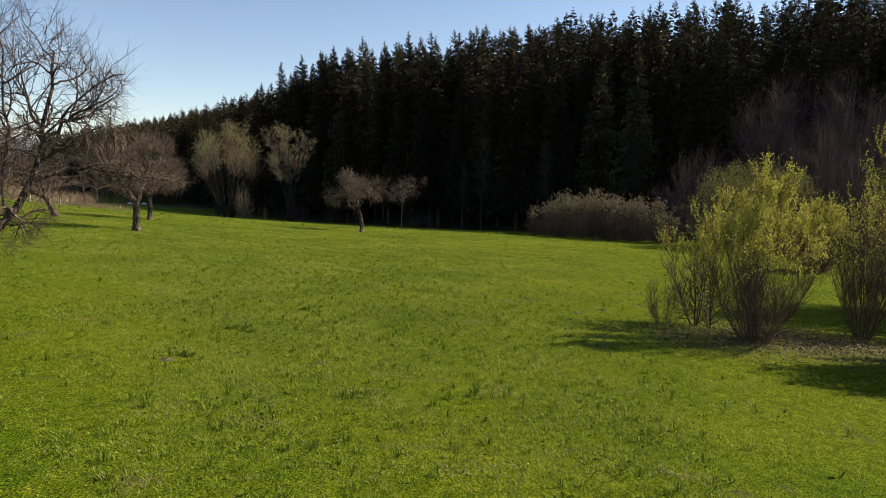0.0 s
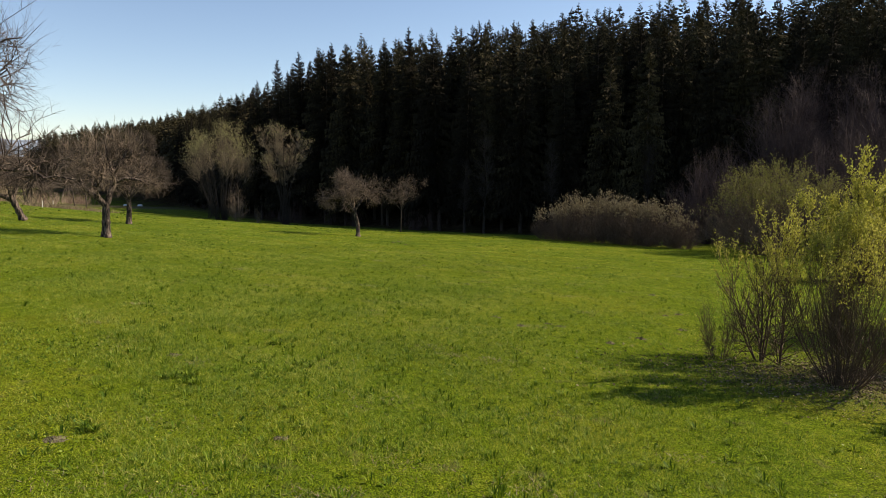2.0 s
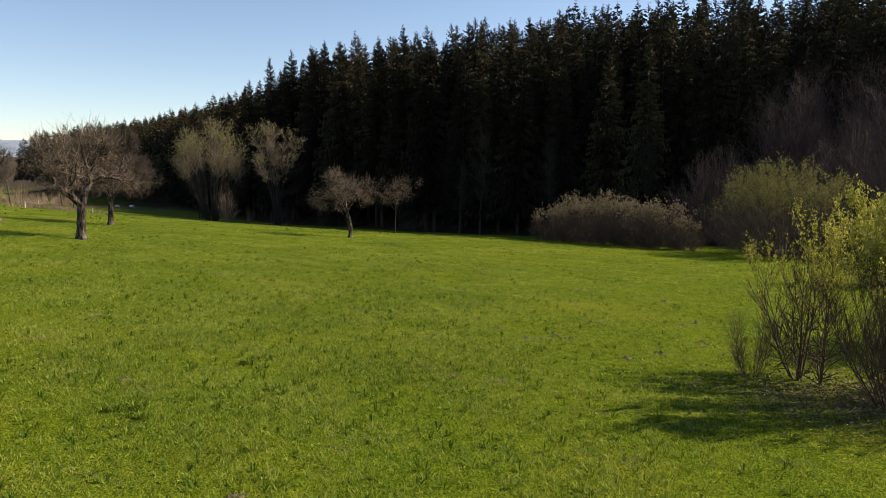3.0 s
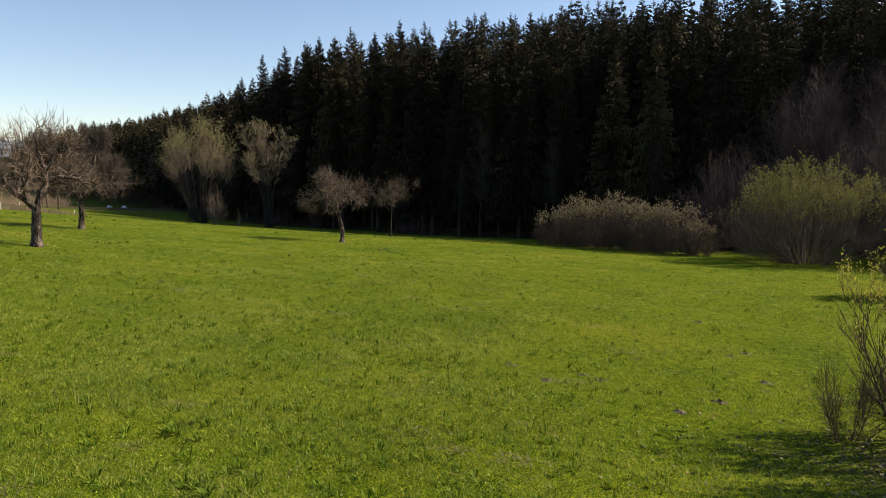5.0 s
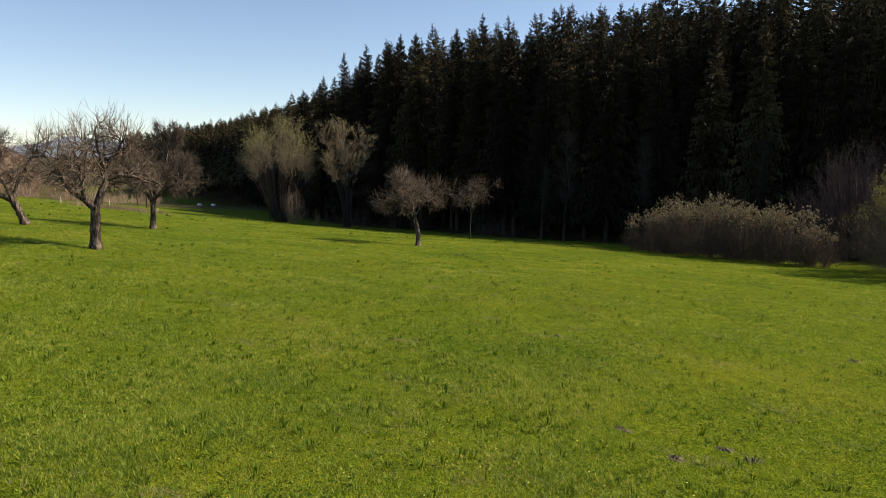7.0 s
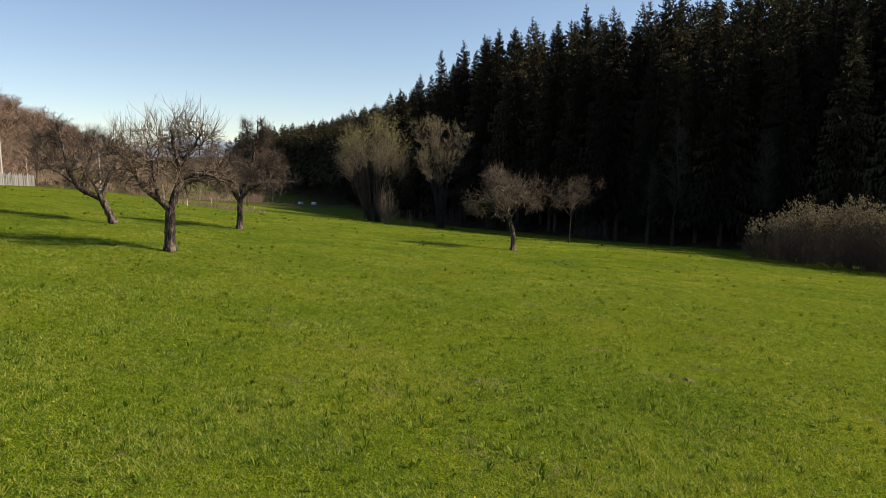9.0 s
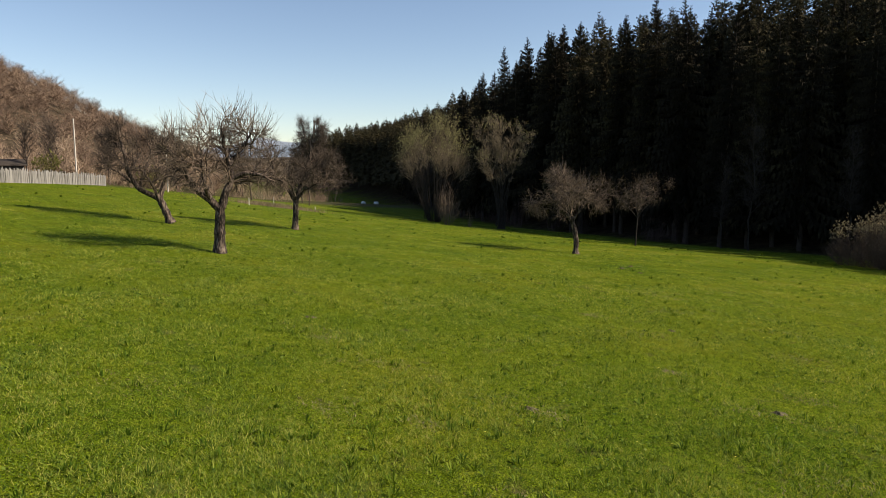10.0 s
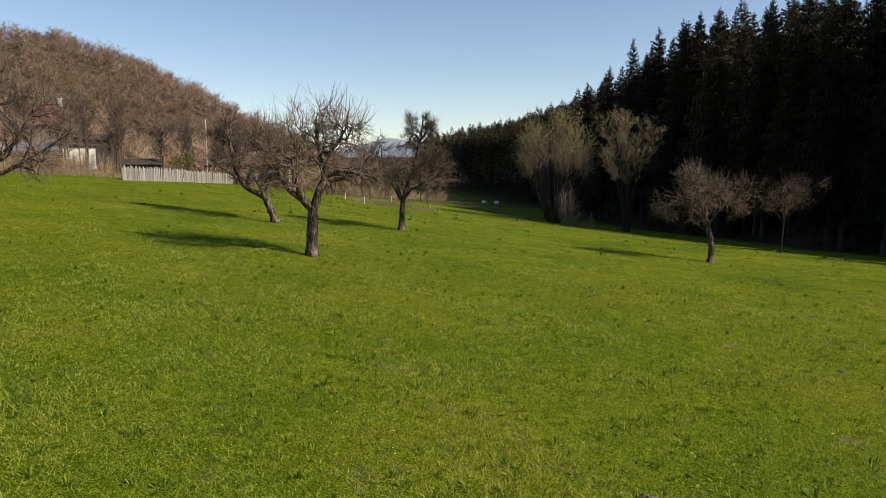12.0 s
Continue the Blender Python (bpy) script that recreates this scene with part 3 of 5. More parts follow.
def bush(name, x, y, label, seed, height, width, stems=36, splay=0.5, leaf=None, leaf_n=4000, leaf_size=0.035, stem_mat=M_WILLOW_STEM, twig_mat=None, bare_below=0.45,
         group="willow bushes", depth=None, stem_r=0.018, twig_r=0.007, levels=(6, 5), foot=0.25, category="bush", sink=0.05, split=False, dome=False, up=0.9, wide=0.3, low_twigs=0, side=0.26, arch=None, rim=0.0, steep=0.12, twigs_from=0.35, flat=0.85):
    """A shrub of many stems from one foot, thin twigs, and small leaves above if leaf is given."""
    rg = np.random.default_rng(seed)
    depth = depth or width
    root = empty(name, Matrix.Translation((x, y, gz(x, y) - sink)))
    tagged(root, label, category, group)
    a = rg.uniform(0, 2 * np.pi, stems)
    q = np.sqrt(rg.uniform(0.02, 1, stems))
    k = 10
    u = np.linspace(0, 1, k)
    base = np.stack([np.cos(a) * foot * q, np.sin(a) * foot * q * depth / width, np.zeros(stems)], 1)
    top_h = height * (0.98 - 0.52 * q ** 1.8) * rg.uniform(0.82, 1.04, stems)
    out = np.stack([np.cos(a) * width * 0.5 * q, np.sin(a) * depth * 0.5 * q], 1)
    if dome:
        el = np.arcsin(rg.uniform(steep, 1, stems))
        reach = np.cos(el) * rg.uniform(0.75, 1.04, stems)
        top_h = height * np.sin(el) ** flat * rg.uniform(0.84, 1.03, stems)
        out = np.stack([np.cos(a) * width * 0.5 * reach, np.sin(a) * depth * 0.5 * reach], 1)
    arch = arch or ((0.85, 1.35) if dome else (1.2, 2.3))
    bow = 1 - (1 - u) ** rg.uniform(*arch, (stems, 1))
    P = np.zeros((stems, k, 3))
    P[..., :2] = base[:, None, :2] * (1 - bow[..., None]) + out[:, None, :] * bow[..., None]
    P[..., 2] = top_h[:, None] * u ** 1.08
    P[:, 1:] += np.cumsum(rg.normal(0, 0.012 * height / 4, (stems, k - 1, 3)), axis=1)
    R = stem_r * rg.uniform(0.45, 1.3, (stems, 1)) * np.linspace(1, 0.2, k)[None, :]
    v, f = tubes(P, R, 3)
    if split:
        for i in range(stems):
            v, f = tubes(P[i:i + 1], R[i:i + 1], 5)
            under("stem", mesh_np("stem", v, f, stem_mat, True), root)
    else:
        under("woody_base", mesh_np("woody_base", v, f, stem_mat, True), root)
    b1, r1 = shoots(rg, P, R, levels[0], twigs_from if dome else (0.28 if split else 0.12), 1, 44, height * (0.17 if dome else side), stem_r * 0.4, 6, up * 0.55, 0.05, 0.08)
    b2, r2 = shoots(rg, b1, r1, levels[1], 0.2, 1, 32 if up > 0.6 else 55, height * 0.11, twig_r, 4, up, 0.05, 0.08)
    if low_twigs:
        c1, cr = shoots(rg, P, R, low_twigs, 0.06, 0.6, 68, height * 0.16, stem_r * 0.35, 6, 0.25, 0.03, 0.16)
        c2, cs = shoots(rg, c1, cr, 4, 0.2, 1, 50, height * 0.06, twig_r * 0.8, 4, 0.3, 0.0, 0.14)
        v, f = join([slivers(c1, cr, 1.4, 3), slivers(c2, cs)])
        under("side_growth", mesh_np("side_growth", v, f, twig_mat or stem_mat), root, "brown bare side twigs")
    v, f = join([tubes(b1, r1, 3), slivers(b2, r2, 1.5, 2)] if split else [slivers(b1, r1, 1.4, 2), slivers(b2, r2)])
    under("twig_crown", mesh_np("twig_crown", v, f, twig_mat or stem_mat), root)
    if leaf:
        pts = np.concatenate([along(rg, b2, leaf_n * 3, 0.15), along(rg, b1, leaf_n, 0.5)])
        h = pts[:, 2] / height
        pick = rg.uniform(0, 1, len(pts)) < np.clip((h - bare_below) / (1 - bare_below) * 1.6, 0, 1) ** 2.2
        pick &= np.sqrt((pts[:, 0] * 2 / width) ** 2 + (pts[:, 1] * 2 / depth) ** 2 + h ** 2) > rim
        pts = pts[pick]
        pts = pts[rg.integers(0, len(pts), leaf_n)] + rg.normal(0, 0.012, (leaf_n, 3))
        v, f = leaf_cards(rg, pts, leaf_size, np.tile((0.0, 0.0, 0.8), (leaf_n, 1)) + rg.normal(0, 0.22, (leaf_n, 3)), wide)
        under("foliage", mesh_np("foliage", v, f, leaf), root, "small yellow-green spring leaves")
    return root


def near_bushes():
    bush("willow_bush", 7.15, 15.75, "many-stemmed willow bush with fresh yellow-green leaves", 21, 4.15, 3.1, 64, leaf=M_LEAF, leaf_n=30000, leaf_size=0.042, foot=0.26, split=True, stem_r=0.010, levels=(12, 9), bare_below=0.34, wide=0.22, low_twigs=11, up=1.0, twig_r=0.0042, side=0.12, arch=(0.9, 1.4))
    bush("willow_sapling", 6.38, 17.35, "slender willow sapling with sparse young leaves", 22, 3.6, 1.7, 6, leaf=M_LEAF, leaf_n=5200, leaf_size=0.036, foot=0.08, split=True, stem_r=0.020, bare_below=0.2, levels=(14, 8), wide=0.2, low_twigs=18, twig_r=0.005)
    bush("willow_sapling", 6.62, 17.05, "thin willow sapling with sparse young leaves", 23, 3.3, 1.0, 4, leaf=M_LEAF, leaf_n=2400, leaf_size=0.036, foot=0.05, split=True, stem_r=0.020, bare_below=0.25, wide=0.2, low_twigs=18, twig_r=0.005)
    bush("twig_clump", 5.6, 17.55, "low clump of thin bare shoots in dry litter", 24, 1.6, 1.2, 18, foot=0.2, split=True, stem_r=0.006, levels=(12, 7), low_twigs=12, twig_r=0.004)
    bush("willow_bush", 10.6, 17.2, "willow bush with thin stems and sparse leaves", 25, 3.9, 2.3, 46, leaf=M_LEAF, leaf_n=4200, leaf_size=0.042, foot=0.22, split=True, bare_below=0.36, stem_r=0.011, levels=(12, 9), wide=0.2, low_twigs=6, up=0.8, side=0.15, twig_r=0.0045, arch=(1.0, 1.5))
    bush("willow_bush", 15.4, 21.3, "tall willow bush with yellow-green leaves", 26, 7.2, 5.0, 130, leaf=M_LEAF, leaf_n=42000, leaf_size=0.06, foot=0.5, dome=True, levels=(12, 8), twig_r=0.012, bare_below=0.15, wide=0.22, low_twigs=8)
    bush("willow_bush", 11.9, 14.0, "willow bush casting shade over the grass", 27, 4.6, 3.4, 110, leaf=M_LEAF, leaf_n=34000, leaf_size=0.07, foot=0.4, dome=True, levels=(12, 8), twig_r=0.010, bare_below=0.12, wide=0.25, low_twigs=10)
    bush("willow_bush", 17.4, 19.0, "tall willow bush with yellow-green leaves", 31, 6.2, 4.6, 110, leaf=M_LEAF, leaf_n=26000, leaf_size=0.07, foot=0.5, dome=True, levels=(12, 8), twig_r=0.012, bare_below=0.12, wide=0.25, low_twigs=8)
    bush("willow_bush", 18.5, 34.4, "willow bush at the meadow's edge", 28, 3.7, 3.6, 90, leaf=M_LEAF, leaf_n=16000, leaf_size=0.07, foot=0.4, dome=True, levels=(12, 7), twig_r=0.011, bare_below=0.2, wide=0.2, low_twigs=6)
    bush("willow_bush", 22.3, 50.0, "broad willow bush with a yellow-green crown", 29, 6.2, 11.6, 240, leaf=M_LEAF_DULL, leaf_n=30000, leaf_size=0.09, foot=1.3, stem_r=0.020, twig_r=0.013, bare_below=0.36, levels=(12, 7), dome=True, wide=0.2, up=0.35, twig_mat=M_THICKET, stem_mat=M_THICKET)
    bush("willow_bush", 29.5, 48.0, "broad bare willow bush behind the others", 30, 8.4, 8.0, 180, stem_mat=M_GREY_TWIG, foot=1.0, stem_r=0.020, twig_r=0.014, levels=(12, 7), dome=True, up=0.8)


near_bushes()


def hedge():
    """The long thicket of shrubs, as single shrubs that have grown together."""
    rg = np.random.default_rng(31)
    for i in range(13):
        t = i / 12
        x, y = 8.6 + (17.2 - 8.6) * t + rg.normal(0, 0.2), 64.2 + (54.4 - 64.2) * t + rg.normal(0, 0.3)
        h = (3.0, 3.9, 4.2, 3.8, 4.3, 4.0, 4.4, 3.8, 4.0, 3.5, 3.8, 3.4, 2.7)[i]
        bush("thicket_shrub", x, y, "dense bare shrub of a thicket at the meadow's end", 310 + i, h * rg.uniform(0.86, 1.06), rg.uniform(2.6, 3.8), 80, stem_mat=M_THICKET, foot=0.6, stem_r=0.012, twig_r=0.014, levels=(12, 7), group="thicket of shrubs",
             leaf=M_TAN_BUD, leaf_n=1100, leaf_size=0.12, bare_below=0.5, dome=True, up=0.15, wide=0.2, low_twigs=6)


hedge()


def dome_tree(name, x, y, label, seed, domes, trunks=3, twig=M_HEDGE, leaf=None, leaf_n=0, trunk_r=0.06, twig_r=0.024, foot=0.5, fine=1.0, bark=M_SPRUCE_BARK, hollow=False):
    """A bare tree of several trunks whose twigs fill rounded domes: rows of (across, away, up, half width, half height), seen along a yaw of 15 degrees."""
    rg = np.random.default_rng(seed)
    root = empty(name, Matrix.Translation((x, y, gz(x, y) - 0.1)))
    tagged(root, label, "tree", "bare trees along the wood")
    tw = []
    tips = []
    for di, (u, w, z, hw, hh) in enumerate(domes):
        c = np.array(turned([[(u, w, z)]], 15)[0][0])
        n = max(5, int(16 * hw * hw / 12))
        lines = []
        for i in range(n):
            a, q = rg.uniform(0, 6.28), math.sqrt(rg.uniform(0.02, 1))
            end = c + np.array((math.cos(a) * q * hw * 0.85, math.sin(a) * q * hw * 0.85, hh * (math.sqrt(1 - 0.72 * q * q) * (0.9 if hollow else 0.72) - (0.02 if hollow else 0.1))))
            b = np.array((rg.normal(0, foot), rg.normal(0, foot), 0)) if trunks > 1 else np.zeros(3)
            mid = b * 0.6 + (end - b) * np.array((0.25, 0.25, 0.52)) + rg.normal(0, 0.12, 3)
            lines.append(smooth_line([b, mid, end], 12))
        P = np.array(lines)
        R = trunk_r * rg.uniform(0.45, 1.0, (n, 1)) * np.linspace(1, 0.22, 12)[None, :]
        for i in range(n):
            v, f = tubes(P[i:i + 1], R[i:i + 1], 6)
            under("limb", mesh_np("limb", v, f, bark, True), root)
        env = (c, (hw, hw, hh))
        b1, r1 = shoots(rg, P, R, 16, 0.6 if hollow else 0.5, 1, 60, min(hw, 3.4) * (0.30 if hollow else 0.38), 0.026, 7, 0.10 if hollow else 0.30, 0.03, 0.12, env)
        b2, r2 = shoots(rg, b1, r1, int(8 * fine), 0.25, 1, 38, hw * 0.22, twig_r, 5, 0.35, 0.04, 0.12, env)
        b3, r3 = shoots(rg, b2, r2, 4, 0.3, 1, 32, 0.42, twig_r, 4, 0.4, 0.04, 0.1)
        tw += [slivers(b1, r1, 1.4, 3), slivers(b2, r2, 1.5, 2), slivers(b3, r3)]
        p = b3[:, 1:].reshape(-1, 3)
        tips.append(p[p[:, 2] > c[2] + 0.15 * hh])
    v, f = join(tw)
    under("crown", mesh_np("crown", v, f, twig), root, "dense fine twigs")
    if leaf:
        p = np.concatenate(tips)
        p = p[rg.integers(0, len(p), leaf_n)] + rg.normal(0, 0.05, (leaf_n, 3))
        v, f = leaf_cards(rg, p, 0.13, np.tile((0.0, 0.0, 0.9), (leaf_n, 1)) + rg.normal(0, 0.4, (leaf_n, 3)), 0.2)
        under("foliage", mesh_np("foliage", v, f, leaf), root, "first yellow-green buds")
    return root


def woods_edge():
    """Bare trees and shrubs along the foot of the wood."""
    # willow limbs and the tree behind are coloured dark to stand for shade
    bush("willow_tree", -28.9, 88.4, "big willow with a wide dome of brown twigs, yellow-green on top", 401, 11.1, 9.6, 90, leaf=M_CATKIN, leaf_n=7500, leaf_size=0.13, rim=0.95, stem_mat=M_SHADE_BARK, twig_mat=M_HEDGE, bare_below=0.55, foot=0.7, stem_r=0.03, twig_r=0.017, levels=(12, 6), dome=True, up=0.3, wide=0.2, category="tree", arch=(0.75, 1.1), steep=0.42, twigs_from=0.72, flat=0.5, group="bare trees along the wood")
    dome_tree("willow_tree", -20.35, 86.0, "big bare willow with tufts of twigs on tall limbs", 402, [(-0.6, 0, 10.2, 3.0, 2.1), (1.6, 0.4, 10.0, 2.1, 1.6), (3.5, 0.2, 9.0, 1.6, 1.4), (-1.6, -0.9, 6.9, 2.4, 1.6), (0.8, -0.4, 7.4, 1.8, 1.4)], leaf=M_CATKIN, leaf_n=1300, hollow=True, trunk_r=0.055, foot=0.25, bark=M_SHADE_BARK, twig=M_HEDGE, fine=1.3, twig_r=0.028)
    dome_tree("bare_tree", -34.0, 99.0, "bare grey tree at the foot of the wood", 403, [(0, 0, 6.0, 3.8, 3.0)], twig=M_SHADE_BARK, trunk_r=0.04, bark=M_SHADE_BARK)
    bush("bare_tree", 22.4, 62.0, "rounded bare grey-brown tree before the wood", 404, 8.6, 8.4, 170, stem_mat=M_GREY_TWIG, foot=0.7, stem_r=0.022, twig_r=0.014, levels=(12, 7), dome=True, up=0.8, category="tree", group="bare trees along the wood")
    bush("bare_tree", 30.0, 56.0, "rounded bare grey-brown tree before the wood", 405, 10.0, 8.5, 170, stem_mat=M_GREY_TWIG, foot=0.7, stem_r=0.022, twig_r=0.015, levels=(12, 7), dome=True, up=0.25, steep=0.2, flat=0.6, category="tree", group="bare trees along the wood")
    dome_tree("bare_tree", 27.5, 65.5, "bare shrubby tree in the shade", 406, [(0, 0, 5.0, 3.6, 3.0)], twig=M_GREY_TWIG)
    dome_tree("bare_tree", 37.0, 54.0, "bare grey tree before the wood", 407, [(0, 0, 7.5, 4.6, 4.4)], twig=M_GREY_TWIG)
    bush("shrub", -24.7, 81.3, "small bare shrub in the sun", 420, 4.3, 2.6, 22, stem_mat=M_TWIG, foot=0.3, stem_r=0.02, twig_r=0.012, levels=(9, 6), up=0.4, group="bare trees along the wood")
    bush("shrub", -22.2, 80.6, "small bare shrub in the sun", 421, 1.8, 1.2, 12, stem_mat=M_TWIG, foot=0.2, stem_r=0.014, twig_r=0.008, group="bare trees along the wood")
    rg = np.random.default_rng(44)
    # undergrowth before the spruces
    for i in range(26):
        t = rg.uniform(0, 1)
        x = -40 + 84 * t
        y = np.interp(x, EDGE[::-1, 0], EDGE[::-1, 1]) - rg.uniform(1.0, 5.5)
        bush("shrub", x, y, "bare shrub in the shade of the wood", 430 + i, rg.uniform(1.6, 4.2), rg.uniform(1.8, 3.6), 20, stem_mat=M_GREY_TWIG, foot=0.5, stem_r=0.014, twig_r=0.009, levels=(5, 4), group="shrubs along the wood")


woods_edge()


def tall_bare_tree(x, y, h, seed, label, twig=M_GREY_TWIG, spread=0.24, r=0.16, name="bare_tree", group="bare trees along the wood", twig_r=0.012):
    rg = np.random.default_rng(seed)
    root = empty(name, Matrix.Translation((x, y, gz(x, y) - 0.1)))
    tagged(root, label, "tree", group)
    k = 14
    P = np.zeros((1, k, 3))
    P[0, :, 2] = np.linspace(0, h, k)
    P[0, 1:, :2] = np.cumsum(rg.normal(0, h * 0.008, (k - 1, 2)), axis=0)
    R = r * np.linspace(1, 0.12, k)[None, :]
    v, f = tubes(P, R, 8, 0.03, seed)
    under("trunk", mesh_np("trunk", v, f, twig, True), root)
    b1, r1 = shoots(rg, P, R, 34, 0.28, 0.98, 48, h * spread, r * 0.4, 8, 0.15, 0.05, 0.1)
    b2, r2 = shoots(rg, b1, r1, 9, 0.2, 1, 46, h * 0.10, r * 0.14, 5, 0.2, 0.03, 0.14)
    b3, r3 = shoots(rg, b2, r2, 6, 0.2, 1, 38, h * 0.055, twig_r, 4, 0.2, 0.02, 0.12)
    v, f = join([tubes(b1, r1, 3), slivers(b2, r2, 1.5, 2), slivers(b3, r3)])
    under("crown", mesh_np("crown", v, f, twig), root, "bare grey twigs")
    return root


for i, (x, y, h, w) in enumerate([(30.3, 66.0, 14.5, 9.0), (35.5, 61.0, 13.0, 10.0), (40.5, 56.0, 14.0, 11.0), (34.0, 70.0, 16.5, 9.0), (45.5, 52.0, 13.5, 10.0), (38.0, 66.5, 16.0, 10.0)]):
    bush("bare_tree", x, y, "tall bare grey-brown tree before the spruces", 501 + i, h, w, 70, stem_mat=M_GREY_TWIG, foot=0.35, stem_r=0.045, twig_r=0.016, levels=(14, 8), dome=True, up=0.3, steep=0.45, flat=0.6, twigs_from=0.4, arch=(0.7, 1.1), category="tree", group="bare trees along the wood")
# slender trees coloured nearly black, as if deep in the wood's shade
for spot in [(3.6, 78.5, 11.5, 511), (10.8, 76.5, 9.5, 512), (19.8, 72.5, 9.0, 513), (1.5, 80.0, 8.0, 515)]:
    tall_bare_tree(*spot, "slender bare tree at the foot of the wood", spread=0.12, r=0.07, twig=M_SHADE_BARK)


# ---- the spruce wood ----
def spruce_crown(rg, h, low, width, levels, around, blades, spray=0.40):
    """Drooping whorls of feathery branches, each a spine with side sprays."""
    tris = []
    zs = low + (h - low) * (1 - (1 - np.linspace(0, 0.985, levels)) ** 1.25)
    for z in zs:
        f = (h - z) / (h - low)
        n = max(4, int(round(around * (0.45 + 0.55 * f ** 0.5))))
        a = rg.uniform(0, 2 * np.pi) + np.arange(n) * 2 * np.pi / n + rg.normal(0, 0.3, n)
        r = (width * f ** 0.72 + 0.08) * rg.uniform(0.55, 1.15, n)
        lift = np.where(f < 0.18, 0.3, -0.15 - 0.35 * f) * rg.uniform(0.6, 1.4, n)
        d = np.stack([np.cos(a), np.sin(a), np.zeros(n)], 1)
        side = np.stack([-np.sin(a), np.cos(a), np.zeros(n)], 1)
        o = np.stack([np.zeros(n), np.zeros(n), z + rg.normal(0, 0.2, n)], 1)

        def spine(u):
            return o + d * (r * u)[:, None] + np.array([0, 0, 1.0]) * (lift * r * u ** 1.4 + 0.12 * r * u ** 4)[:, None]
        us = np.linspace(0.0, 1.0, blades + 1)
        for u0, u1 in zip(us[:-1], us[1:]):
            p0, p1 = spine(np.full(n, u0)), spine(np.full(n, u1))
            wdt = (spray * r * (1.0 - 0.75 * u0) + 0.06)[:, None] * rg.uniform(0.6, 1.3, (n, 1))
            sag = np.array([0, 0, -1.0]) * (0.08 + 0.16 * r[:, None]) * rg.uniform(0.3, 1.6, (n, 1))
            for sg in (-1, 1):
                tip = p0 + (p1 - p0) * rg.uniform(0.7, 1.2) + side * wdt * sg + sag
                tris.append(np.stack([p0, p1, tip], 1))
    t = np.concatenate(tris)
    top = np.array([[(-0.07, 0, h - 1.2), (0.07, 0, h - 1.2), (0, 0, h + 0.35)], [(0, -0.07, h - 1.2), (0, 0.07, h - 1.2), (0, 0, h + 0.35)]])
    return np.concatenate([t, top])


